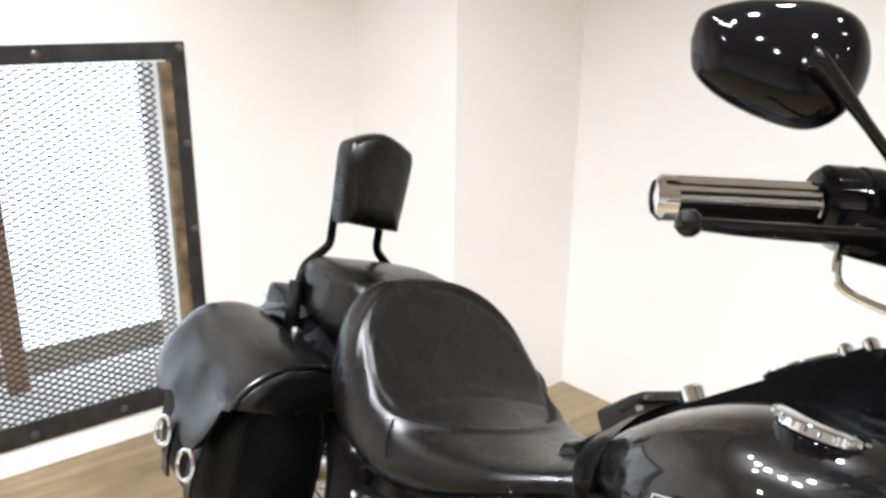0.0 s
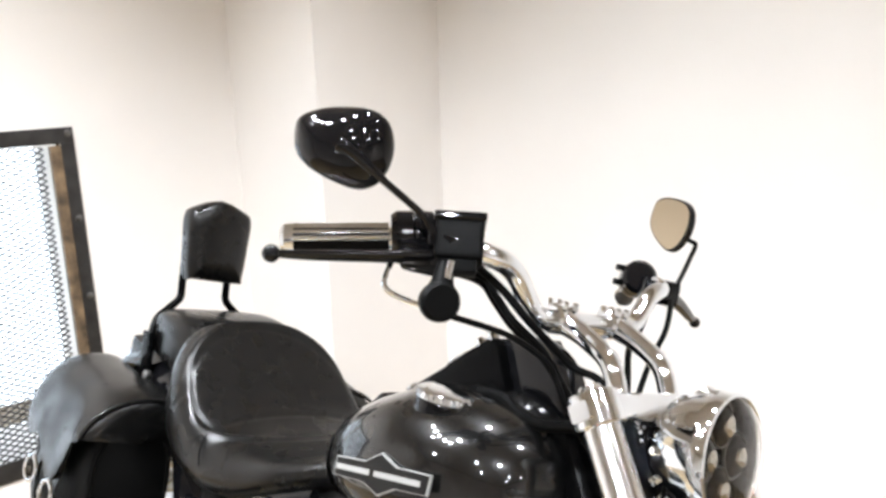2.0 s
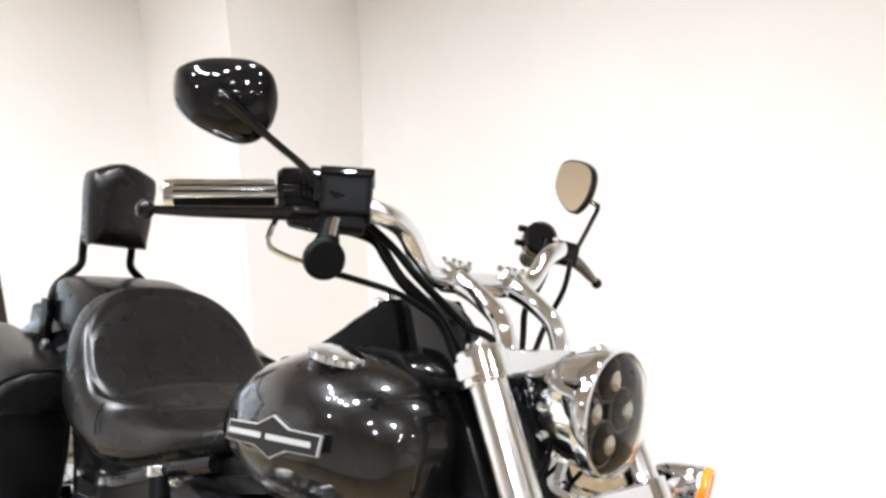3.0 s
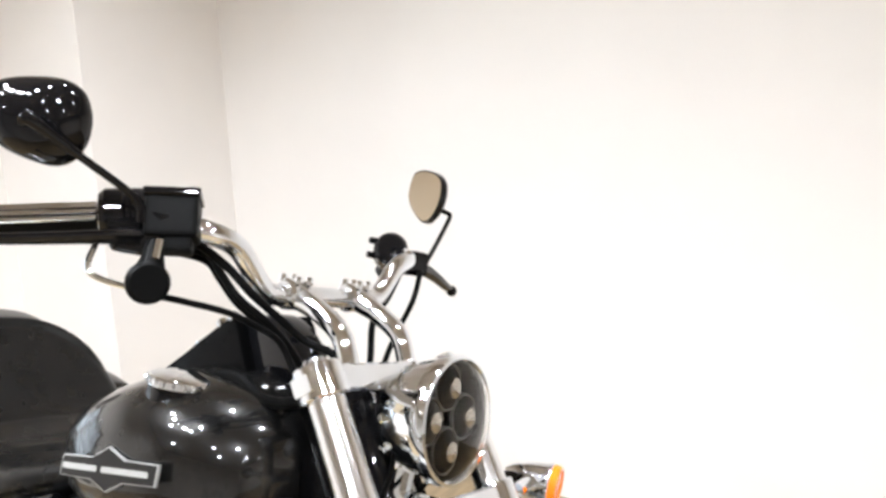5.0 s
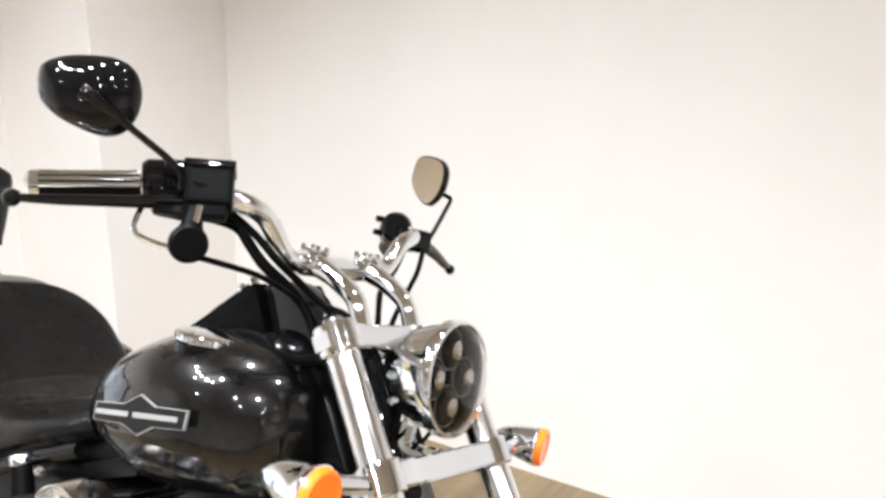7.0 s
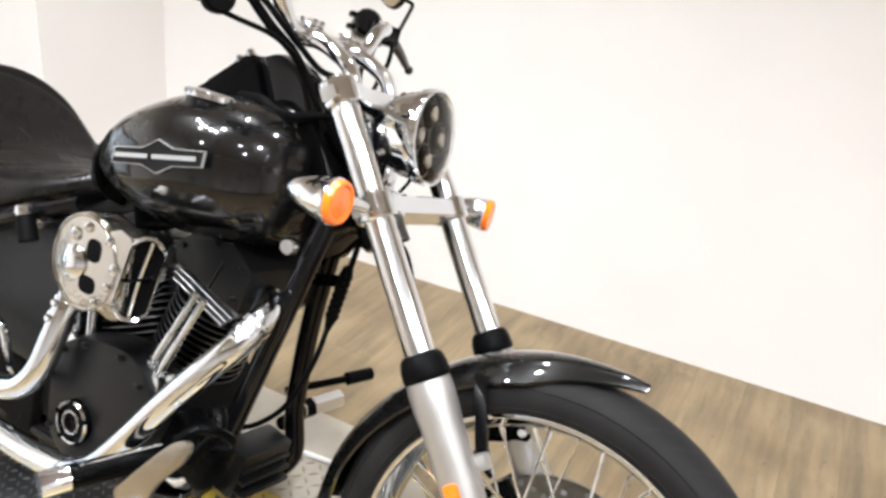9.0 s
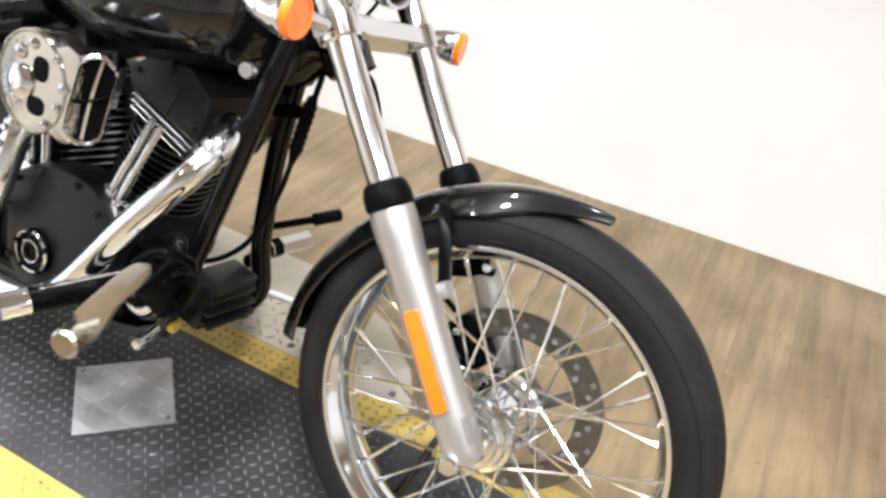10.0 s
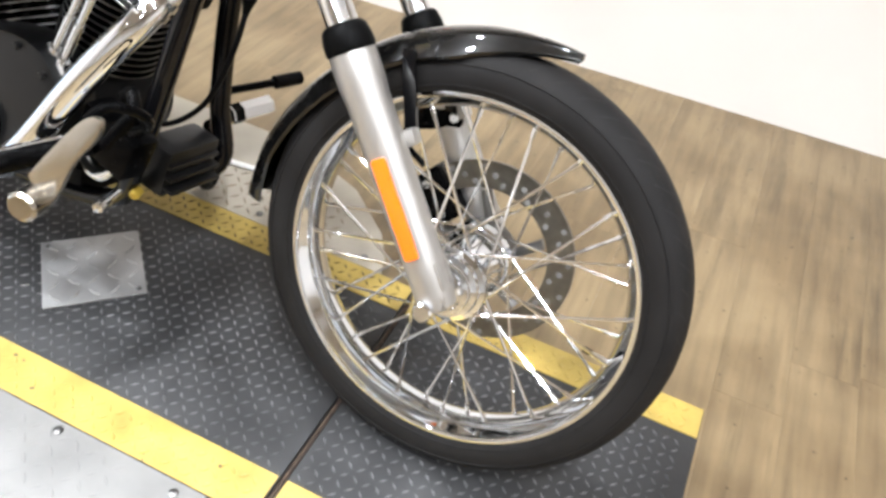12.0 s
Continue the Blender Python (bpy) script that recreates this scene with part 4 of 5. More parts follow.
def backrest():
    base = [(-0.062, -0.092), (0.062, -0.096), (0.074, -0.085), (0.083, 0.02), (0.082, 0.062), (0.066, 0.080), (0.0, 0.102), (-0.066, 0.080), (-0.082, 0.062), (-0.083, 0.02), (-0.074, -0.085)]
    ol = [(p.x * 0.90, p.y * (0.93 if p.y > 0 else 1.0)) for p in spline([Vector((x, y, 0)) for x, y in base + base[:1]], 3)[:-1]]
    m = pose(-1.690, 0.008, 0.928) @ Matrix(((0, -0.10, 1, 0), (1, 0, 0, 0), (0, 0.995, 0.10, 0), (0, 0, 0, 1)))
    rings = [[(x * k, y * k, z) for x, y in ol] for k, z in ((0.82, -0.03), (0.97, -0.026), (1.0, -0.012), (1.0, 0.012), (0.97, 0.024), (0.86, 0.034), (0.55, 0.040))]
    b = part("backrest", loft(rings), VINYL, bike, "black padded passenger backrest", m, 60)
    for s in (-1, 1):
        dy = 0.0 if s < 0 else 0.010
        pts = [(-1.715, s * 0.050 + dy, 0.90), (-1.705, s * 0.050 + dy, 0.82), (-1.70, s * 0.052 + dy, 0.786), (-1.695, s * 0.075 + dy, 0.762), (-1.688, s * 0.100 + dy, 0.740), (-1.675, s * 0.112 + dy, 0.715), (-1.665, s * 0.116 + dy, 0.68), (-1.655, s * 0.118 + dy, 0.58)]
        part("upright", tube(pts, 0.0088, 12), BLACK, b, "black bent backrest upright")
        part("upright_plate", box((0.045, 0.012, 0.14), (-1.650, s * 0.126, 0.645), (0, -8, 0), 0.005), BLACK, b)


def saddlebag(s):
    shape = ((-1.835, 0.045, 0.06, 0.055), (-1.820, 0.068, 0.025, 0.022), (-1.76, 0.084, 0.004, 0.004), (-1.66, 0.090, 0.0, 0.0), (-1.56, 0.090, 0.0, 0.0), (-1.49, 0.089, 0.004, 0.004), (-1.452, 0.085, 0.010, 0.012), (-1.437, 0.080, 0.025, 0.03))
    yc = s * 0.212
    bag = part("saddlebag", loft([section(x, w, 0.285 + a, 0.600 - b, 3.4, 40, yc - s * 0.010 * min(1, max(0, (x + 1.60) / 0.10))) for x, w, a, b in shape]), BAGSIDE, bike, "black leather saddlebag with buckled lid", None, 60)
    # one moulded lid: over the top, down the outer side to a scalloped hem
    hem = [Vector(p) for p in ((-1.840, 0.520, 0), (-1.820, 0.500, 0), (-1.79, 0.478, 0), (-1.745, 0.461, 0), (-1.70, 0.476, 0), (-1.665, 0.484, 0), (-1.625, 0.446, 0), (-1.575, 0.424, 0), (-1.525, 0.444, 0), (-1.480, 0.500, 0), (-1.455, 0.540, 0), (-1.430, 0.550, 0))]
    rows = []
    for p in spline(hem, 4):
        back, ahead = max(0, (-1.74 - p.x) / 0.10), max(0, (p.x + 1.505) / 0.075)
        drop = 0.012 + 0.045 * back ** 2.2 + 0.010 * ahead ** 1.8
        near = 0.020 * min(1, max(0, (p.x + 1.60) / 0.10))
        nar = 0.030 * back ** 2.5 + 0.006 * ahead ** 2
        hz = p.y
        wave = 0.0016 * math.sin(p.x * 44 + 0.6)
        out = [(0.321 - nar + wave, hz), (0.320 - nar + wave * 0.4, hz + 0.25 * (0.565 - hz)), (0.314 - nar - wave * 0.5, hz + 0.6 * (0.565 - hz)), (0.302 - nar - wave, 0.568 - drop * 0.4), (0.284 - nar, 0.606 - drop * 0.8 + wave * 0.6), (0.258 - nar * 0.6, 0.634 - drop + wave * 0.7), (0.222, 0.646 - drop), (0.182, 0.648 - drop), (0.150 - near, 0.640 - drop), (0.127 - near, 0.618 - drop), (0.118 - near, 0.590 - drop * 0.6), (0.116 - near, 0.556)]
        arc = spline([Vector((0, y, z)) for y, z in out], 3)
        inner = [Vector((0, y - 0.006 if y > 0.2 else y + 0.006, min(z, hz + (z - hz) * 0.96))) for y, z in reversed(out)]
        inner = [Vector((0, v.y, v.z - (0.007 if 0.14 < v.y < 0.28 else 0))) for v in inner]
        rows.append([(p.x, s * v.y, v.z) for v in arc + inner])
    part("lid", loft(rows), LEATHER, bag, "black leather lid with a scalloped hem", None, 60)
    end = [(0.308, 0.552), (0.303, 0.566), (0.286, 0.588), (0.258, 0.609), (0.222, 0.622), (0.175, 0.624), (0.132, 0.616), (0.110, 0.596), (0.100, 0.548), (0.2, 0.538)]
    part("lid_end", loft([[(x, s * (0.212 + (y - 0.212) * k), 0.57 + (z - 0.57) * k) for y, z in end] for x, k in ((-1.445, 1.0), (-1.432, 1.0), (-1.427, 0.94), (-1.424, 0.6))]), LEATHER, bag, "", None, 50)
    rim = [(-1.430, s * y, z) for y, z in ((0.311, 0.556), (0.305, 0.570), (0.289, 0.592), (0.260, 0.612), (0.222, 0.625), (0.175, 0.627), (0.131, 0.619), (0.107, 0.597))]
    part("lid_piping", tube(rim, 0.0042, 8), LEATHER, bag, "rolled leather lid edge")
    for xx, zz in ((-1.655, 0.415), (-1.525, 0.412)):
        at = Vector((xx, s * 0.330, zz))
        part("buckle", ring_closed(oval_profile(0.0042, 0.0042, 8, (0.025, 0)), at, (0.15, s, 0.1), 28), CHROME, bag, "round chrome buckle ring")
        part("strap", loft([[(xx + dx, s * (y + dy), z) for dx, dy in ((-0.015, 0), (0.015, 0), (0.015, 0.006), (-0.015, 0.006))] for y, z in ((0.300, 0.50), (0.304, 0.46), (0.313, 0.42), (0.315, 0.37), (0.308, 0.33))]), LEATHER, bag)
    pip = [(-1.436, yc - s * 0.010 + 0.075 * math.copysign(abs(math.cos(a)) ** 0.6, math.cos(a)), 0.425 + 0.135 * math.copysign(abs(math.sin(a)) ** 0.6, math.sin(a))) for a in (2 * math.pi * i / 24 for i in range(25))]
    part("piping", tube(pip, 0.004, 6, 2), BAGSIDE, bag)
    return bag


def rear_end():
    y = Vector((0, 1, 0))
    c = Vector((-1.69, 0, 0.322))
    rim = part("rear_wheel", ring_closed([(0.225, 0.07), (0.225, 0.08), (0.205, 0.06), (0.2, 0.0), (0.205, -0.06), (0.225, -0.08), (0.225, -0.07), (0.212, 0.0)], c, y, 64), CHROME, bike, "chrome laced rear wheel")
    part("tyre", ring_closed([(0.22, 0.075), (0.25, 0.092), (0.28, 0.088), (0.305, 0.066), (0.318, 0.03), (0.32, 0.0), (0.318, -0.03), (0.305, -0.066), (0.28, -0.088), (0.25, -0.092), (0.22, -0.075), (0.214, 0.0)], c, y, 64), RUBBER, rim, "wide black rear tyre")
    part("hub", lathe([(0.02, -0.09), (0.05, -0.08), (0.05, 0.08), (0.02, 0.09)], c, y, 24, True), CHROME, rim)
    for k in range(40):
        a = 2 * math.pi * k / 40
        s = -1 if k % 2 else 1
        lead = radians(55) * (1 if (k // 2) % 2 else -1)
        part("spoke", tube([c + Vector((math.cos(a + lead) * 0.048, s * 0.07, math.sin(a + lead) * 0.048)), c + Vector((math.cos(a) * 0.205, s * 0.02, math.sin(a) * 0.205))], 0.002, 6, smooth=False), CHROME, rim)
    rows = []
    for i in range(25):
        ang = radians(-12) + radians(172) * i / 24
        ring = []
        for dr, tt in ((0, 1), (-0.005, -1)):
            for j in range(9):
                q = (j / 8 * 2 - 1) * tt
                rr = 0.365 + dr - 0.06 * abs(q) ** 3
                ring.append(c + Vector((math.cos(ang) * rr, q * 0.118, math.sin(ang) * rr)))
        rows.append(ring)
    part("rear_fender", loft(rows), GLOSS, bike, "gloss black rear fender", None, 50)
    tl = box((0.05, 0.20, 0.03), (-1.86, 0, 0.610), (0, 0, 0), 0.012)
    for s in (-1, 1):
        lathe([(0.001, -0.05), (0.02, -0.04), (0.028, -0.01), (0.029, 0.012), (0.02, 0.02), (0.001, 0.021)], (-1.81, s * 0.065, 0.628), (-1, 0, 0), 24, bm=tl)
    part("rear_light_bar", tl, CHROME, bike, "chrome rear turn-signal bar")
    lamp_box = part("tail_lamp", box((0.10, 0.16, 0.055), (-1.79, -0.02, 0.635), (0, 6, 0), 0.022, 4), GLOSS, bike, "black tail lamp housing with a chrome front")
    part("chrome_plate", prism(rounded(0.138, 0.040, 0.016), 0.004, Matrix.Translation((-1.7395, -0.02, 0.630)) @ Matrix(((0.10, 0.14, 0.985, 0), (0.995, 0, -0.10, 0), (0, 0.99, -0.14, 0), (0, 0, 0, 1))), 0.0015), CHROME, lamp_box, "rounded chrome plate")
    part("strut_bolt", lathe([(0.010, -0.006), (0.011, 0.004), (0.007, 0.008), (0.001, 0.008)], (-1.600, -0.138, 0.630), (0, -1, 0), 16), DULL, bike)


def engine():
    e = new("engine")
    e.parent = bike
    tagged(e, "black and chrome air-cooled V-twin engine")
    case = lathe([(0.02, -0.12), (0.085, -0.118), (0.100, -0.10), (0.104, 0.0), (0.100, 0.10), (0.02, 0.115)], (-0.73, 0, 0.34), (0, 1, 0), 40, True)
    box((0.30, 0.20, 0.16), (-0.86, 0, 0.30), (0, 0, 0), 0.03, bm=case)
    box((0.30, 0.18, 0.05), (-0.79, 0, 0.225), (0, 0, 0), 0.015, bm=case)
    part("crankcase", case, WRINKLE, e, "black engine case")
    rocker = [(-0.690, 0.640), (-0.655, 0.664), (-0.570, 0.674), (-0.522, 0.642), (-0.533, 0.570), (-0.680, 0.610)]
    for lean, cx, dx, flip in ((18.0, -0.690, 0.0, 1), (-22.5, -0.805, -1.50, -1)):
        ax = Vector((math.sin(radians(lean)), 0, math.cos(radians(lean))))
        al = Vector((ax.z, 0, -ax.x))
        p0 = Vector((cx, 0, 0.42))
        prof = [(0.052, -0.02)]
        for k in range(10):
            h = 0.008 + k * 0.0125
            prof += [(0.056, h), (0.080, h + 0.001), (0.080, h + 0.0040), (0.056, h + 0.0055)]
        part("cylinder", lathe(prof, p0, ax, 40, True), BLACK, e, "finned black cylinder", None, 20)
        for k in range(10):
            h = 0.008 + k * 0.0125
            part("fin_edge", ring_closed([(0.0795, h + 0.001), (0.0812, h + 0.001), (0.0812, h + 0.0036), (0.0795, h + 0.0036)], p0, ax, 40), DULL, e)
        mid = Vector((-0.612, 0, 0.582)) if flip > 0 else p0 + ax * 0.160
        part("cylinder_head", box((0.135, 0.165, 0.050), mid - ax * 0.012, (0, lean, 0), 0.012), WRINKLE, e)
        for k in range(4):
            c = mid - ax * (0.011 * k - 0.006) - al * 0.002 * k
            part("head_fin", box((0.150 - 0.008 * k, 0.186, 0.0034), c, (0, lean, 0), 0.001, 1), DULL, e, "thin polished head fin")
        if flip > 0:
            rb = prism(rocker, 0.20, side(0, 0.10, 0), 0.006)
            for bx, bz in ((-0.668, 0.640), (-0.600, 0.664), (-0.540, 0.640), (-0.545, 0.590)):
                bolt((bx, -0.100, bz), (0, -1, 0), 0.006, 0.006, bm=rb)
            seamline = tube([(-0.600, -0.1012, 0.588), (-0.580, -0.1012, 0.640)], 0.0014, 6, smooth=False)
            join(rb, seamline)
        else:
            rb = box((0.165, 0.165, 0.03), p0 + ax * 0.205, (0, lean, 0), 0.012)
            box((0.15, 0.15, 0.03), p0 + ax * 0.233, (0, lean, 0), 0.014, bm=rb)
        part("rocker_box", rb, SATINBLACK, e, "satin black rocker cover")
    for a, b in (((-0.602, -0.168, 0.455), (-0.556, -0.150, 0.592)), ((-0.620, -0.166, 0.466), (-0.574, -0.150, 0.596)), ((-0.765, -0.165, 0.445), (-0.80, -0.15, 0.60)), ((-0.80, -0.165, 0.44), (-0.84, -0.15, 0.60))):
        a, b = Vector(a), Vector(b)
        bm = tube([a, a.lerp(b, 0.45)], 0.0072, 12, smooth=False)
        tube([a.lerp(b, 0.43), b], 0.0058, 12, smooth=False, bm=bm)
        tube([a - (b - a) * 0.1, a + (b - a) * 0.06], 0.0125, 12, smooth=False, bm=bm)
        part("pushrod_tube", bm, CHROME, e, "chrome pushrod cover")
    for tx, ta in ((-0.618, -12), (-0.785, 10)):
        part("tappet_block", box((0.070, 0.035, 0.026), (tx, -0.165, 0.440), (0, ta, 0), 0.006), CHROME, e)
    cam = [(-0.105, 0.02), (-0.085, 0.075), (-0.03, 0.105), (0.06, 0.115), (0.115, 0.085), (0.13, 0.02), (0.10, -0.06), (0.05, -0.105), (-0.03, -0.115), (-0.09, -0.075)]
    co = [(p.x, p.y) for p in spline([Vector((x, y, 0)) for x, y in cam + cam[:1]], 4)[:-1]]
    cv = prism(co, 0.075, side(-0.71, -0.12, 0.365), 0.024)
    for i in range(10):
        x, y2 = co[i * len(co) // 10]
        bolt((-0.71 + x * 0.88, -0.196, 0.365 + y2 * 0.88), (0, -1, 0), 0.0055, 0.005, bm=cv)
    part("cam_cover", cv, SATINBLACK, e, "black cam cover")
    pc = lathe([(0.036, -0.01), (0.036, 0.008), (0.033, 0.012), (0.028, 0.012), (0.027, 0.009), (0.018, 0.009), (0.017, 0.012), (0.010, 0.012), (0.009, 0.009), (0.001, 0.009)], (-0.727, -0.196, 0.331), (0, -1, 0), 32)
    for k in range(5):
        a = 2 * math.pi * k / 5 + 0.4
        bolt((-0.727 + 0.034 * math.cos(a), -0.206, 0.331 + 0.034 * math.sin(a)), (0, -1, 0), 0.005, 0.005, bm=pc)
    part("points_cover", pc, BLACK, e, "round black timer cover")
    part("cover_ring", ring_closed(oval_profile(0.0025, 0.003, 8, (0.0335, 0.010)), (-0.727, -0.196, 0.331), (0, -1, 0), 32), CHROME, e, "chrome ring round the timer cover")
    part("cover_ring", ring_closed(oval_profile(0.0018, 0.002, 8, (0.018, 0.011)), (-0.727, -0.196, 0.331), (0, -1, 0), 24), CHROME, e)
    # air cleaner
    ol = []
    for i in range(25):
        a = radians(55 + 250 * i / 24)
        ol.append((-0.035 + 0.072 * math.cos(a), 0.072 * math.sin(a)))
    ol += [(0.028, -0.064), (0.050, -0.060), (0.053, -0.054), (0.053, 0.056), (0.050, 0.062), (0.028, 0.068)]
    ac = part("air_cleaner", prism(ol, 0.05, side(-0.650, -0.215, 0.617), 0.006), SATIN, e, "polished chrome air cleaner with cut-out face")
    for dx, dz, w, h in ((-0.018, 0.022, 0.030, 0.034), (-0.022, -0.030, 0.034, 0.026), (-0.05, 0.0, 0.02, 0.014)):
        part("cut_out", prism([(p[0] * 1, p[1]) for p in oval_profile(w / 2, h / 2, 18, (0, 0), 2.6)], 0.004, side(-0.650 + dx, -0.2625, 0.617 + dz), 0.001), DARKGAP, ac)
    for dx, dz, r in ((-0.06, 0.035, 0.012), (-0.062, -0.03, 0.010), (0.012, 0.045, 0.008), (0.03, 0.01, 0.010), (0.02, -0.02, 0.008), (-0.035, 0.052, 0.009), (0.0, -0.05, 0.008)):
        bm = lathe([(r, -0.003), (r * 0.8, 0.004), (r * 0.3, 0.007), (0.0005, 0.0075)], (-0.650 + dx, -0.2645, 0.617 + dz), (0, -1, 0), 14)
        part("raised_boss", bm, CHROME, ac)
    part("dome", lathe([(0.026, -0.002), (0.025, 0.004), (0.019, 0.009), (0.010, 0.0115), (0.001, 0.012)], (-0.704, -0.264, 0.612), (0, -1, 0), 28), CHROME, ac, "bulging chrome dome")
    part("plate_rim", ring_closed(oval_profile(0.003, 0.003, 8, (0.068, 0.0)), (-0.685, -0.264, 0.617), (0, -1, 0), 40), SATIN, ac)
    fr = [(x, y) for x, y in rounded(0.048, 0.124, 0.0235, 6)]
    turn = Matrix.Translation((-0.583, -0.252, 0.624)) @ Matrix.Rotation(radians(36), 4, "Z") @ side(0, 0, 0) @ Matrix.Rotation(radians(-8), 4, "Z")
    hs = [[(x * k, y * k, z) for x, y in fr] for k, z in ((1.0, -0.05), (1.03, -0.004), (1.03, 0.006), (0.98, 0.009), (0.92, 0.006), (0.91, -0.006))]
    part("intake_mouth", loft(hs, caps=False), CHROME, ac, "chrome oval intake", turn)
    part("filter_element", prism([(x * 0.93, y * 0.93) for x, y in fr], 0.012, Matrix.Translation((0, 0, -0.016))), DARKGAP, ac, "black filter element", turn)
    part("intake_post", tube([(0.002, -0.064, 0.0), (0.0, 0.0, 0.002), (0.002, 0.064, 0.0)], 0.003, 8), CHROME, ac, "", turn)
    part("intake_post", tube([(-0.024, -0.012, -0.002), (0.0, 0.0, 0.003), (0.024, 0.014, -0.002)], 0.003, 8), BLACK, ac, "", turn)
    # exhaust
    for pts in ([(-0.52, -0.07, 0.600), (-0.462, -0.12, 0.622), (-0.430, -0.172, 0.606), (-0.438, -0.204, 0.570), (-0.470, -0.220, 0.522), (-0.514, -0.228, 0.462), (-0.604, -0.234, 0.337), (-0.665, -0.235, 0.286), (-0.74, -0.235, 0.268), (-0.90, -0.235, 0.262), (-1.3, -0.235, 0.262), (-1.60, -0.225, 0.262), (-1.72, -0.225, 0.262)],
                [(-0.87, -0.10, 0.56), (-0.81, -0.16, 0.565), (-0.775, -0.205, 0.53), (-0.775, -0.225, 0.46), (-0.79, -0.235, 0.395), (-0.84, -0.24, 0.352), (-0.95, -0.24, 0.34), (-1.3, -0.24, 0.34), (-1.50, -0.20, 0.34), (-1.60, -0.19, 0.34)]):
        ex = part("exhaust_pipe", tube(pts, 0.0205, 20, 8), CHROME, e, "chrome drag pipe")
        a, b = Vector(pts[2]), Vector(pts[3])
        cl = bmesh.new()
        for q in (0.15, 0.5):
            c = a.lerp(b, q)
            lathe([(0.0210, -0.006), (0.0235, -0.005), (0.0235, 0.005), (0.0210, 0.006)], c, b - a, 24, bm=cl)
            bolt(c + Vector((0, -0.023, 0)), (0, -1, 0), 0.006, 0.006, bm=cl)
        part("pipe_clamp", cl, CHROME, ex)
    ot = box((0.42, 0.26, 0.27), (-1.07, 0, 0.455), (0, 0, 0), 0.04, 4)
    part("oil_tank", ot, SATINBLACK, e, "gloss black oil tank")
    part("transmission", box((0.40, 0.22, 0.17), (-1.14, 0, 0.245), (0, 0, 0), 0.03, 3), BLACK, e, "black transmission case")
    part("breather_pipe", tube([(-0.90, -0.17, 0.30), (-0.905, -0.20, 0.36), (-0.925, -0.205, 0.41), (-0.965, -0.20, 0.425), (-1.02, -0.18, 0.42)], 0.007, 10), CHROME, e, "thin bent chrome pipe")
    part("oil_fitting", lathe([(0.014, -0.02), (0.016, 0.0), (0.01, 0.012), (0.001, 0.013)], (-0.985, -0.13, 0.585), (0, -1, 0.2), 16), CHROME, e)


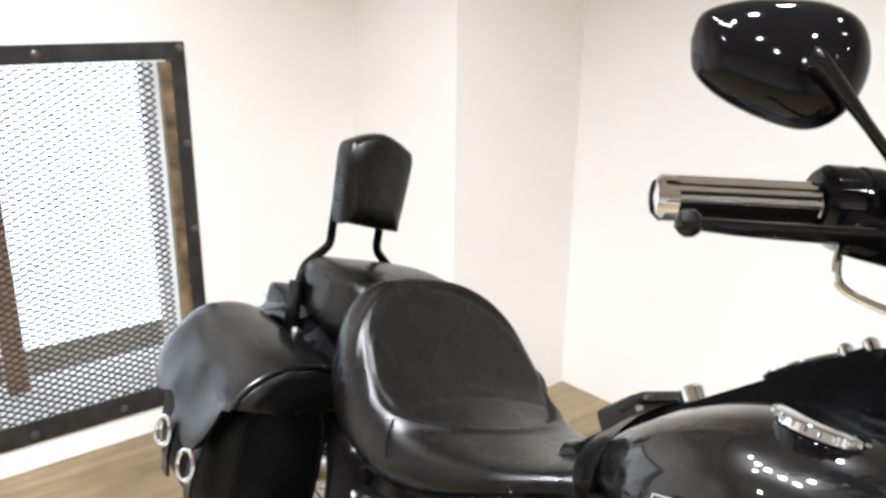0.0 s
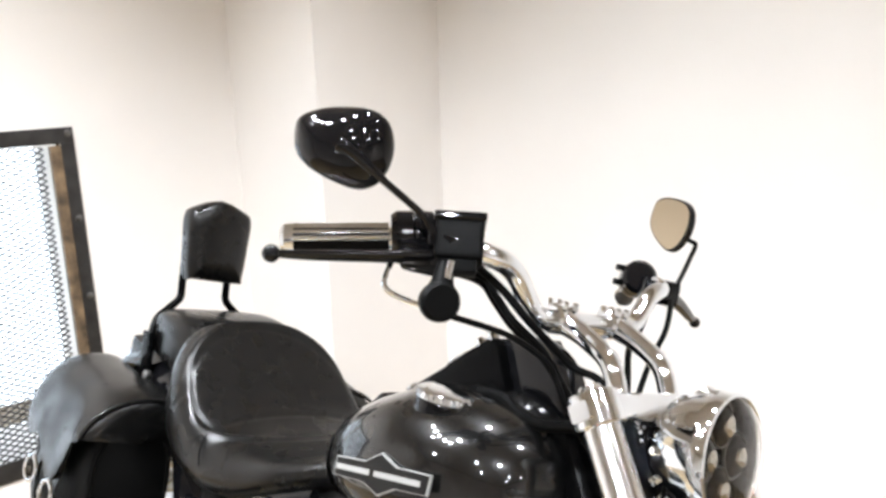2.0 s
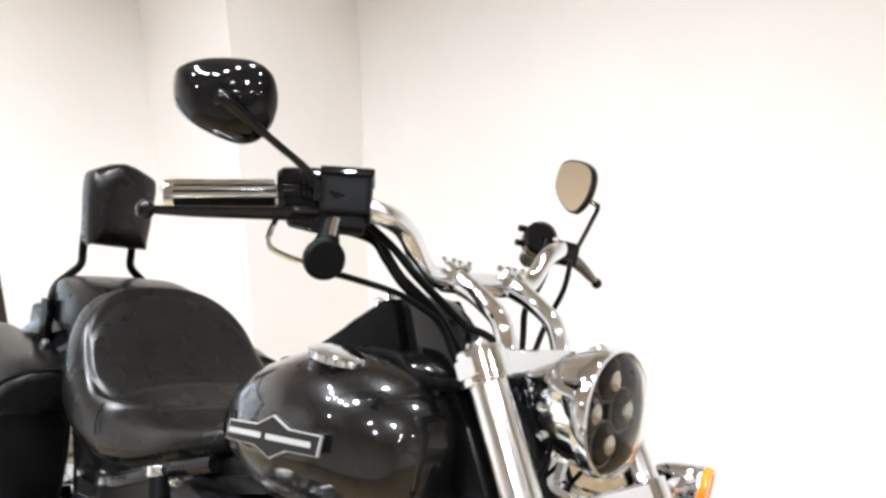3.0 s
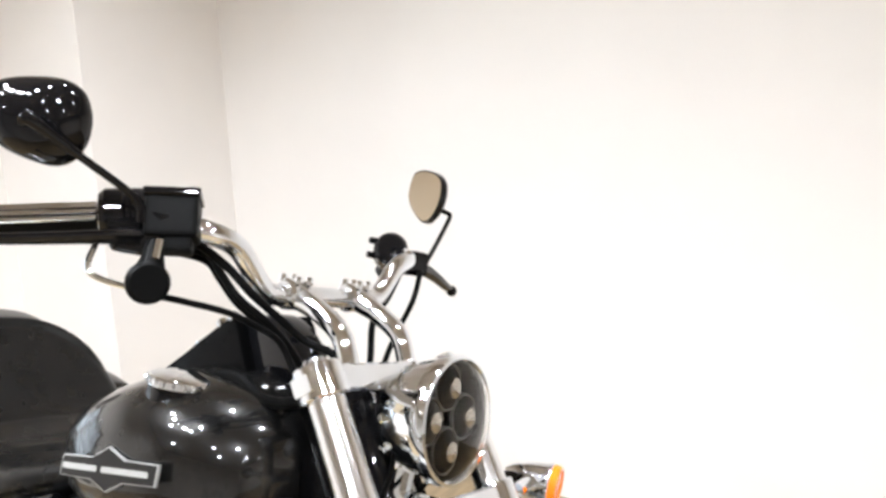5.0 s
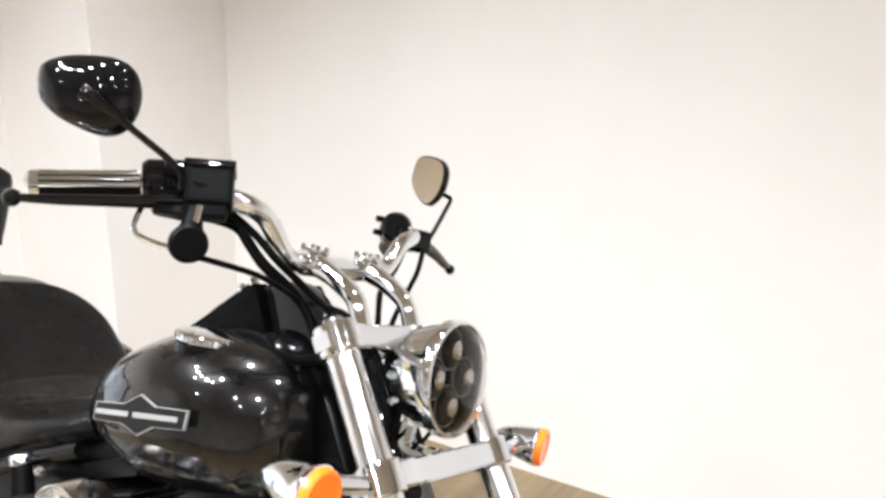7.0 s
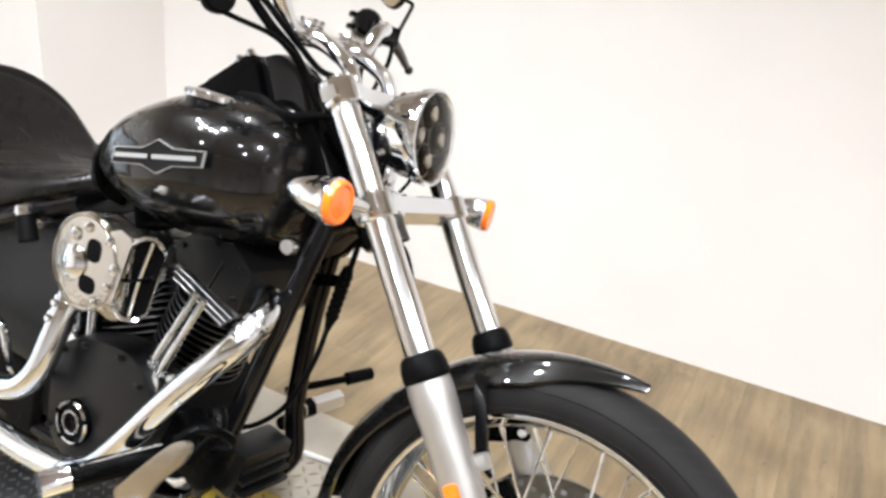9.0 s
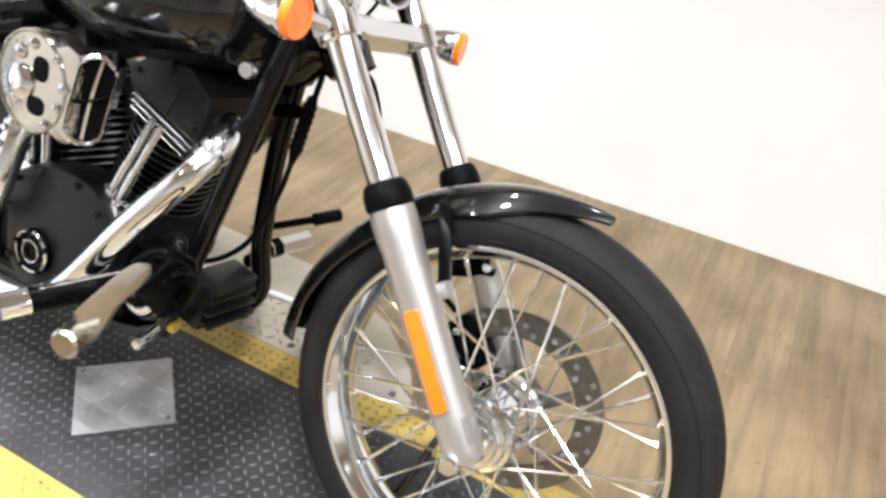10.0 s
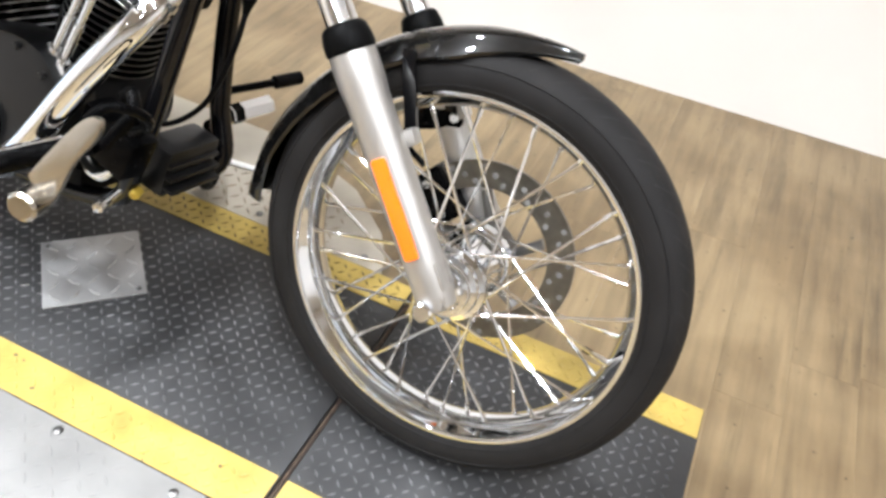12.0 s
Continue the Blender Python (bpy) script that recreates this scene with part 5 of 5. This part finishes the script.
def frame_parts():
    f = new("frame")
    f.parent = bike
    tagged(f, "gloss black tubular frame")
    part("steering_head", lathe([(0.03, -0.02), (0.036, -0.01), (0.036, 0.17), (0.03, 0.18)], fork(0.02, 0, -0.07), FD, 24, True), GLOSS, f)
    part("backbone", tube([(-0.47, 0, 0.80), (-0.65, 0, 0.80), (-0.85, 0, 0.74), (-1.0, 0, 0.66)], 0.028, 14), GLOSS, f)
    for s in (-1, 1):
        top = [(-0.418, -0.075, 0.775), (-0.436, -0.095, 0.650), (-0.466, -0.10, 0.520), (-0.496, -0.10, 0.400), (-0.525, -0.10, 0.30)] if s < 0 else [(-0.475, 0.04, 0.775), (-0.515, 0.085, 0.69), (-0.536, 0.10, 0.53), (-0.534, 0.105, 0.37), (-0.520, 0.11, 0.27)]
        part("downtube", tube(top + [(-0.575, s * 0.085, 0.225), (-0.75, s * 0.085, 0.195), (-1.15, s * 0.10, 0.20), (-1.3, s * 0.12, 0.30)], 0.0165 if s < 0 else 0.018, 14), GLOSS, f, "gloss black downtube")
        part("rear_strut", tube([(-1.0, s * 0.11, 0.62), (-1.3, s * 0.13, 0.62), (-1.6, s * 0.135, 0.60)], 0.014, 12), GLOSS, f)
    part("neck_cover", box((0.055, 0.16, 0.18), fork(0.075, 0, -0.098), (0, -36, 0), 0.018, 3), BLACK, f, "black neck cover behind the forks")
    part("cable_bracket", box((0.085, 0.006, 0.020), (-0.478, 0.030, 0.634), (0, -14, 0), 0.002), BLACK, f, "flat black cable bracket")
    part("neck_gusset", box((0.14, 0.07, 0.11), (-0.49, 0, 0.755), (0, 20, 0), 0.02), GLOSS, f)
    part("frame_bolt", bolt((-0.445, -0.12, 0.71), (0.2, -1, 0), 0.013, 0.012), CHROME, f, "chrome bolt")
    lower = box((0.06, 0.12, 0.085), (-0.525, 0.0, 0.295), (0, 10, 0), 0.012)
    for k in range(4):
        box((0.022, 0.115, 0.008), (-0.492 - k * 0.003, 0, 0.265 + k * 0.021), (0, 10, 0), 0.003, bm=lower)
    part("voltage_regulator", lower, SATINBLACK, f, "black finned voltage regulator")
    # forward controls
    part("control_bracket", box((0.10, 0.05, 0.07), (-0.49, -0.175, 0.385), (0, 20, 0), 0.012), BLACK, f)
    pg = part("footpeg", tube([(-0.515, -0.20, 0.375), (-0.567, -0.332, 0.352)], 0.018, 14, smooth=False), BLACK, f, "black rubber footpeg with chrome end")
    part("peg_cap", tube([(-0.565, -0.328, 0.353), (-0.578, -0.362, 0.346)], 0.0185, 20, smooth=False), CHROME, pg)
    for k in range(3):
        part("peg_stripe", tube([(-0.522, -0.215 + 0.006 * k, 0.389 - 0.012 * k), (-0.560, -0.318 + 0.006 * k, 0.371 - 0.012 * k)], 0.0035, 8, smooth=False), CHROME, pg)
    part("brake_pedal_arm", tube([(-0.44, -0.215, 0.475), (-0.415, -0.23, 0.49), (-0.40, -0.245, 0.47), (-0.42, -0.265, 0.425)], 0.009, 12), BLACK, f, "black brake pedal arm")
    pd = [(-0.478, 0.377), (-0.452, 0.412), (-0.402, 0.474), (-0.378, 0.493), (-0.366, 0.490), (-0.370, 0.468), (-0.405, 0.420), (-0.430, 0.366), (-0.450, 0.347)]
    pts = [(p.x, p.y) for p in spline([Vector((x, y, 0)) for x, y in pd + pd[:1]], 4)[:-1]]
    part("brake_pedal", prism(pts, 0.008, side(0, -0.322, 0), 0.002), PEDAL, f, "satin steel brake pedal plate")
    part("pedal_roller", lathe([(0.001, -0.02), (0.016, -0.02), (0.020, -0.016), (0.020, 0.016), (0.016, 0.02), (0.001, 0.02)], (-0.464, -0.338, 0.347), (0.3, -1, 0), 20), PEDAL, f)
    part("pedal_link", tube([(-0.40, -0.318, 0.478), (-0.385, -0.30, 0.497), (-0.368, -0.27, 0.490), (-0.375, -0.24, 0.465), (-0.44, -0.20, 0.42)], 0.0065, 10), BLACK, f, "bent black pedal link")
    part("control_pin", lathe([(0.001, 0.012), (0.007, 0.011), (0.0095, 0.006), (0.0095, -0.010), (0.006, -0.014), (0.006, -0.040)], (-0.449, -0.235, 0.317), (0.25, -0.9, -0.1), 16), CHROME, f, "chrome pin head under the pedal")
    part("control_link", tube([(-0.515, -0.150, 0.318), (-0.535, -0.152, 0.302), (-0.560, -0.148, 0.300), (-0.585, -0.140, 0.312)], [0.006, 0.009, 0.009, 0.006], 12), CHROME, f, "short chrome linkage")
    part("drain_plug", lathe([(0.001, 0.006), (0.007, 0.005), (0.009, 0.0), (0.009, -0.012)], (-0.517, -0.100, 0.262), (0.2, -0.9, -0.3), 12), mat("brass_plug", (0.55, 0.40, 0.06), 0.35, 0.4, var=0.1), f, "small yellow brass plug")
    lp = part("footpeg", tube([(-0.60, 0.17, 0.285), (-0.615, 0.25, 0.288)], 0.014, 12, smooth=False), BLACK, f)
    part("peg_cap", tube([(-0.615, 0.248, 0.288), (-0.588, 0.335, 0.305)], 0.019, 6, smooth=False), CHROME, lp, "six-sided chrome peg cap")
    # The dark stripe that the chrome cap reflects, laid on as a black sleeve.
    part("peg_dark_reflection", tube([(-0.614, 0.252, 0.2888), (-0.608, 0.270, 0.2925)], 0.0205, 6, smooth=False), HOSE, lp, "black band standing in for a dark reflection on the cap")
    part("shift_rod", tube([(-0.63, 0.20, 0.335), (-0.565, 0.325, 0.363)], 0.008, 10, smooth=False), BLACK, f)
    part("shift_knob", tube([(-0.570, 0.315, 0.361), (-0.552, 0.372, 0.369)], 0.0135, 14, smooth=False), HOSE, f)
    part("side_stand", tube([(-0.65, 0.15, 0.22), (-0.68, 0.28, 0.10), (-0.70, 0.345, 0.085)], 0.012, 10), BLACK, f, "black side stand, folded out")


front_wheel()
front_fork()
caliper()
front_fender()
headlight()
turn_signals()
handlebar()
mirror(-1)
mirror(1)
cables()
tank()
seat()
backrest()
saddlebag(-1)
saddlebag(1).location = (0.022, 0.046, 0.022)
rear_end()
engine()
frame_parts()


# ---- lift table ----
lift = new("motorcycle_lift")
tagged(lift, "low motorcycle lift table with black tread deck and yellow edge stripes", "lift table")
LX0, SEAM, LX1 = -1.42, 0.503, 1.082
Y = (0.352, 0.430, 0.838, 0.907)
for x0, x1 in ((LX0, SEAM - 0.006), (SEAM + 0.006, LX1)):
    part("deck_panel", box((x1 - x0, Y[3] - Y[0], 0.03), ((x0 + x1) / 2, (Y[0] + Y[3]) / 2, -0.015), (0, 0, 0), 0.002), MAT, lift, "black diamond-tread deck panel")
    for y0, y1 in ((Y[0], Y[1]), (Y[2], Y[3])):
        part("stripe", box((x1 - x0 - 0.004, y1 - y0, 0.002), ((x0 + x1) / 2, (y0 + y1) / 2, 0.001)), YELLOW, lift, "worn yellow painted stripe")
part("skirt", box((LX1 - LX0 - 0.08, 0.50, 0.14), ((LX0 + LX1) / 2 - 0.02, 0.63, -0.105), (0, 0, 0), 0.01), BLACK, lift, "dark lift base")
near_edge = [(LX0, 0.02), (0.02, 0.02), (0.12, 0.075), (0.22, 0.145), (0.309, 0.213), (0.360, 0.258), (0.402, 0.308), (0.420, Y[0] - 0.001), (LX0, Y[0] - 0.001)]
far_edge = [(LX0, Y[3] + 0.004), (0.420, Y[3] + 0.004), (0.405, 0.96), (0.365, 1.02), (0.25, 1.12), (0.05, 1.20), (LX0, 1.20)]
for outline, screws in ((near_edge, ((-0.06, 0.335), (0.155, 0.335), (0.375, 0.332), (-0.28, 0.335))), (far_edge, ((0.37, 0.935), (0.12, 0.935), (-0.12, 0.935)))):
    ext = part("side_extension", prism(outline, 0.006, pose(0, 0, -0.007), 0.001), TREAD if outline is near_edge else CREAM, lift, "pale steel tread side extension with a rounded end")
    part("plywood_board", prism([(x - 0.004, y) for x, y in outline], 0.048, pose(0, 0, -0.056)), PLYWOOD, ext, "pale plywood board under the tread plate")
    part("extension_leg", box((0.04, 0.04, 0.12), (0.10, outline[0][1] + (0.25 if outline is near_edge else 0.1), -0.118)), BLACK, ext)
    for sx, sy in screws:
        part("screw", bolt((sx, sy, 0.0), (0, 0, 1), 0.008, 0.003), DULL, ext)
part("deck_edge_board", box((SEAM - 0.43, 0.02, 0.15), ((SEAM + 0.43) / 2, Y[0] + 0.012, -0.105)), PLYWOOD, lift, "pale plywood edge board")
part("deck_edge_board", box((LX1 - SEAM - 0.04, 0.02, 0.15), ((LX1 + SEAM) / 2, Y[0] + 0.012, -0.105)), PLYWOOD, lift)
part("hinge_rod", tube([(SEAM, Y[0] - 0.004, -0.004), (SEAM + 0.001, (Y[0] + Y[3]) / 2, -0.003), (SEAM - 0.001, Y[3], -0.004)], 0.0042, 8), mat("rusty_hinge_steel", (0.06, 0.042, 0.03), 0.6, 0.5, var=0.6, scale=60, bump=0.5, bscale=120), lift, "dark rusty hinge rod in the seam")
part("cross_rod", tube([(-0.25, 1.02, 0.006), (0.10, 1.06, 0.006)], 0.006, 8, smooth=False), SILLM, lift, "thin pale rod on the side plate")


def lozenge_field(x0, x1, y0, y1, pitch, length, width, height, z):
    bm = bmesh.new()
    rng = random.Random(4)
    nx, ny = int((x1 - x0) / pitch), int((y1 - y0) / pitch)
    for i in range(nx):
        for j in range(ny):
            a = radians(45 if (i + j) % 2 else -45) + rng.uniform(-0.04, 0.04)
            cx, cy = x0 + (i + 0.5) * pitch, y0 + (j + 0.5) * pitch
            c, s = math.cos(a), math.sin(a)
            def q(u, v, h):
                return bm.verts.new((cx + u * c - v * s, cy + u * s + v * c, z + h))
            base = [q(length / 2, 0, 0), q(0, width / 2, 0), q(-length / 2, 0, 0), q(0, -width / 2, 0)]
            top = [q(length * 0.32, 0, height), q(0, width * 0.26, height), q(-length * 0.32, 0, height), q(0, -width * 0.26, height)]
            for k in range(4):
                bm.faces.new((base[k], base[(k + 1) % 4], top[(k + 1) % 4], top[k]))
            bm.faces.new(top)
    return bm


for x0, x1 in ((-0.75, SEAM - 0.01), (SEAM + 0.01, LX1 - 0.01)):
    tagged(part("deck_tread", lozenge_field(x0, x1, Y[1] + 0.003, Y[2] - 0.003, 0.0195, 0.0160, 0.0046, 0.0019, 0.0), WORNSHEEN, lift, "", None, 20), kind="stuff")
    for y0, y1 in ((Y[0], Y[1]), (Y[2], Y[3])):
        tagged(part("stripe_tread", lozenge_field(x0, x1, y0 + 0.004, y1 - 0.004, 0.0195, 0.0185, 0.0056, 0.0014, 0.002), YELLOW if y0 < 0.5 or x0 > 0 else DARKYELLOW, lift, "", None, 20), kind="stuff")
for y0, y1 in ((0.03, Y[0] - 0.01), (Y[3] + 0.01, 1.19)):
    tagged(part("extension_tread", lozenge_field(-0.75, 0.30, y0 + (0.18 if y0 < 0.5 else 0), y1 - (0.14 if y0 > 0.5 else 0), 0.026, 0.024, 0.006, 0.0007 if y0 < 0.5 else 0.0014, 0.0), TREAD if y0 < 0.5 else CREAMWEAR, lift, "", None, 20), kind="stuff")

# bright tread plate lying on the deck
tp = prism(rounded(0.176, 0.176, 0.003, 2), 0.004, pose(-0.045, 0.634, 0.0022, 0, 0, 45), 0.001)
plate = tagged(finish("loose_tread_plate", tp, PLATE, None, "square bright tread plate lying on the black deck"), "", "metal plate")
for dx, dy in ((-0.075, 0.075), (0.075, -0.075)):
    part("screw", bolt((-0.045 + (dx - dy) * 0.7071, 0.634 + (dx + dy) * 0.7071, 0.0062), (0, 0, 1), 0.005, 0.002), DULL, plate)
bm = lozenge_field(-0.085, 0.085, -0.085, 0.085, 0.034, 0.030, 0.0075, 0.0024, 0.0062)
tagged(part("plate_tread", bm, PLATE, plate, "", pose(-0.045, 0.634, 0, 0, 0, 45), 20), kind="stuff")


# ---- window with its guard ----
win = new("window_1")
tagged(win, "deep low window behind a bolted expanded steel guard", "window", "", "structure")
part("pane", box((0.008, WY1 - WY0, HEAD - SILL), (WX - 0.33, (WY0 + WY1) / 2, (SILL + HEAD) / 2)), PANE, win, "clear window pane").visible_shadow = False
part("window_sill", box((T, WY1 - WY0, 0.02), (WX - T / 2, (WY0 + WY1) / 2, SILL + 0.01)), SILLM, win, "dusty pale window sill")
part("timber_strip", box((0.030, 0.036, HEAD - SILL - 0.02), (WX - 0.014, 0.987, (SILL + HEAD) / 2 - 0.01), (0, 0, 0), 0.003), TIMBER, win, "rough brown timber strip beside the mesh")
part("reveal_board", box((0.040, 0.010, HEAD - SILL), (WX - 0.050, WY1 - 0.005, (SILL + HEAD) / 2), (0, 0, 0), 0.002), TIMBER, win, "rough brown timber lining")
for py in (0.485,):
    part("post", box((0.06, 0.065, HEAD - SILL - 0.02), (WX - 0.28, py, (SILL + HEAD) / 2 + 0.01), (0, 0, 0), 0.003), POST, win, "red-brown window post")
guard = new("window_guard")
tagged(guard, "dark steel angle frame with expanded mesh bolted over the window", "window guard")
GO = (WY0 - 0.04, 1.047, -0.092, 1.111)
for nm, lo, hi in (("frame_bar", (WX, GO[0], GO[3] - 0.054), (WX + 0.006, GO[1], GO[3])), ("frame_bar", (WX, GO[0], GO[2]), (WX + 0.006, GO[1], GO[2] + 0.075)), ("frame_bar", (WX, GO[1] - 0.043, GO[2] + 0.075), (WX + 0.006, GO[1], GO[3] - 0.054)), ("frame_bar", (WX, GO[0], GO[2] + 0.075), (WX + 0.006, GO[0] + 0.036, GO[3] - 0.054))):
    part(nm, box([b - a for a, b in zip(lo, hi)], [(a + b) / 2 for a, b in zip(lo, hi)], (0, 0, 0), 0.0012), STEEL, guard)
# Highlight along the window's top edge, built as a thin pale strip.
part("edge_highlight", box((0.004, 1.42, 0.005), (WX + 0.004, 0.275, 1.0535)), SILLM, guard, "pale strip standing in for the highlight below the top bar")
for by, bz in ((1.030, 1.092), (0.62, 1.085), (1.030, 0.794), (1.030, 0.511), (1.030, 0.22), (0.74, -0.06), (0.47, -0.062), (0.2, 1.085), (0.2, -0.06), (-0.25, 1.085), (-0.25, -0.06), (-0.47, 0.794), (-0.47, 0.22)):
    part("bolt", lathe([(0.011, 0.006), (0.013, 0.007), (0.012, 0.010), (0.006, 0.013), (0.0005, 0.013)], (WX, by, bz), (1, 0, 0), 12), DULL, guard)


def expanded_mesh(y0, y1, z0, z1, x, lw, lh, th):
    bm = bmesh.new()
    ny, nz = int((y1 - y0) / lw), int((z1 - z0) / lh)
    def strand(a, b):
        d = (b - a).normalized()
        n = Vector((0, -d.z, d.y)) * th / 2
        f = Vector((0.0016, 0, 0))
        v = [bm.verts.new(p) for p in (a + n + f, a - n + f, a - n - f, a + n - f, b + n + f, b - n + f, b - n - f, b + n - f)]
        for k in range(4):
            bm.faces.new((v[k], v[(k + 1) % 4], v[4 + (k + 1) % 4], v[4 + k]))
    for i in range(ny):
        for j in range(nz):
            c = Vector((x, y0 + (i + 0.5) * lw, z0 + (j + 0.5) * lh))
            l, r = c - Vector((0, lw / 2, 0)), c + Vector((0, lw / 2, 0))
            t, b = c + Vector((0, 0, lh / 2)), c - Vector((0, 0, lh / 2))
            for p, q in ((l, t), (t, r), (r, b), (b, l)):
                strand(p, q)
    return bm


tagged(part("expanded_mesh", expanded_mesh(GO[0] + 0.03, 0.975, GO[2] + 0.07, GO[3] - 0.05, WX - 0.004, 0.038, 0.0215, 0.0050), MESHM, guard, "dark expanded steel mesh", None, 20), kind="stuff")
out = finish("backdrop", box((0.05, 9, 6), (-5.2, 0, 1.2)), OUTSIDE, None, "bright overcast daylight outside the window")
tagged(out, "", "backdrop", "", "structure")

# ---- ceiling lamps, with fittings for the added ones too ----
ring = None
for lx, ly in LAMPS:
    at = (lx, ly, CEIL)
    if ring is None:
        ring = new("ceiling_light")
        tagged(ring, "small round recessed ceiling spot light, reflected or added as fill", "ceiling light", "ceiling spot lights")
        part("bulb", lathe([(0.036, -0.012), (0.030, -0.020), (0.016, -0.024), (0.001, -0.025)], (0, 0, 0), (0, 0, 1), 20), glow("lamp_glass", (1.0, 0.97, 0.92), 40.0), ring, "bright round lamp glass")
        part("trim_ring", ring_closed([(0.050, -0.03), (0.065, -0.03), (0.068, -0.002), (0.050, -0.002)], (0, 0, 0), (0, 0, 1), 24), CHROME, ring)
        ring.matrix_world = pose(*at)
    else:
        copy_thing(ring, pose(*at))

# ---- floor planks ----
WOOD = mat("wood_look_plank", (0.178, 0.129, 0.069), 0.40, 0.0, var=0.5, scale=3.0, bump=0.12, bscale=60, object_var=0.05)
nt = WOOD.node_tree
wob = nt.nodes["Principled BSDF"]
co = nt.nodes.new("ShaderNodeTexCoord")
mp = nt.nodes.new("ShaderNodeMapping")
mp.inputs["Scale"].default_value = (14, 1.1, 14)
gn = nt.nodes.new("ShaderNodeTexNoise")
gn.inputs["Scale"].default_value, gn.inputs["Detail"].default_value = 2.2, 7
info = nt.nodes.new("ShaderNodeObjectInfo")
add = nt.nodes.new("ShaderNodeVectorMath")
add.operation = "ADD"
sc = nt.nodes.new("ShaderNodeVectorMath")
sc.operation = "SCALE"
sc.inputs[0].default_value = (37, 91, 13)
nt.links.new(info.outputs["Random"], sc.inputs["Scale"])
nt.links.new(co.outputs["Object"], mp.inputs["Vector"])
nt.links.new(mp.outputs[0], add.inputs[0])
nt.links.new(sc.outputs[0], add.inputs[1])
nt.links.new(add.outputs[0], gn.inputs["Vector"])
rp = nt.nodes.new("ShaderNodeValToRGB")
rp.color_ramp.elements[0].position, rp.color_ramp.elements[0].color = 0.28, (0.165, 0.118, 0.066, 1)
rp.color_ramp.elements[1].position, rp.color_ramp.elements[1].color = 0.66, (0.305, 0.224, 0.124, 1)
nt.links.new(gn.outputs["Fac"], rp.inputs["Fac"])
mixc = nt.nodes.new("ShaderNodeMix")
mixc.data_type = "RGBA"
mixc.inputs["Factor"].default_value = 0.72
prev = wob.inputs["Base Color"].links[0].from_socket
nt.links.new(prev, mixc.inputs["A"])
nt.links.new(rp.outputs[0], mixc.inputs["B"])
kn = nt.nodes.new("ShaderNodeTexNoise")
kn.inputs["Scale"].default_value, kn.inputs["Detail"].default_value = 1.4, 9
kn.inputs["Roughness"].default_value = 0.7
nt.links.new(add.outputs[0], kn.inputs["Vector"])
kr = nt.nodes.new("ShaderNodeMapRange")
kr.inputs["From Min"].default_value, kr.inputs["From Max"].default_value = 0.52, 0.74
kr.inputs["To Min"].default_value, kr.inputs["To Max"].default_value = 1.0, 0.55
nt.links.new(kn.outputs["Fac"], kr.inputs["Value"])
km = nt.nodes.new("ShaderNodeVectorMath")
km.operation = "SCALE"
nt.links.new(mixc.outputs["Result"], km.inputs[0])
nt.links.new(kr.outputs[0], km.inputs["Scale"])
sn = nt.nodes.new("ShaderNodeTexNoise")
sn.inputs["Scale"].default_value, sn.inputs["Detail"].default_value = 42, 2
nt.links.new(co.outputs["Object"], sn.inputs["Vector"])
sr = nt.nodes.new("ShaderNodeMapRange")
sr.inputs["From Min"].default_value, sr.inputs["From Max"].default_value = 0.70, 0.76
sr.inputs["To Min"].default_value, sr.inputs["To Max"].default_value = 1.0, 0.35
nt.links.new(sn.outputs["Fac"], sr.inputs["Value"])
sm2 = nt.nodes.new("ShaderNodeVectorMath")
sm2.operation = "SCALE"
nt.links.new(km.outputs[0], sm2.inputs[0])
nt.links.new(sr.outputs[0], sm2.inputs["Scale"])
# broad brown stains that run across the boards
geo = nt.nodes.new("ShaderNodeNewGeometry")
bn = nt.nodes.new("ShaderNodeTexNoise")
bn.inputs["Scale"].default_value, bn.inputs["Detail"].default_value = 2.6, 6
nt.links.new(geo.outputs["Position"], bn.inputs["Vector"])
br = nt.nodes.new("ShaderNodeMapRange")
br.inputs["From Min"].default_value, br.inputs["From Max"].default_value = 0.45, 0.64
br.inputs["To Max"].default_value = 0.65
nt.links.new(bn.outputs["Fac"], br.inputs["Value"])
stain = nt.nodes.new("ShaderNodeMix")
stain.data_type = "RGBA"
stain.blend_type = "MULTIPLY"
stain.inputs["B"].default_value = (0.52, 0.47, 0.42, 1)
nt.links.new(br.outputs[0], stain.inputs["Factor"])
nt.links.new(sm2.outputs[0], stain.inputs["A"])
nt.links.new(stain.outputs["Result"], wob.inputs["Base Color"])

PW, PL = 0.152, 1.22
pm = box((PW - 0.0003, PL - 0.0003, 0.008), (0, 0, 0), (0, 0, 0), 0.0002, 1)
plank_mesh = bpy.data.meshes.new("plank")
for f in pm.faces:
    f.smooth = False
pm.to_mesh(plank_mesh)
pm.free()
plank_mesh.materials.append(WOOD)
rng = random.Random(7)
far = bmesh.new()
x = -2.3
while x < RIGHT + 0.1:
    end = 2.31 + 0.0542 * (x + 1.63)
    y = BACK - rng.uniform(0, PL)
    while y < end:
        y0, y1 = max(y, BACK - 0.1), min(y + PL, end)
        if y1 - y0 > 0.02:
            if y1 < -2.6 or x > 3.6:
                box((PW - 0.0006, y1 - y0 - 0.0006, 0.008), (x, (y0 + y1) / 2, FLOOR - 0.004), bm=far)
            else:
                ob = new("plank", plank_mesh)
                ob.parent = floor
                ob.location = (x, (y0 + y1) / 2, FLOOR - 0.004)
                ob.scale.y = (y1 - y0) / PL
        y += PL
    x += PW
tagged(part("far_planks", far, WOOD, floor), kind="stuff")
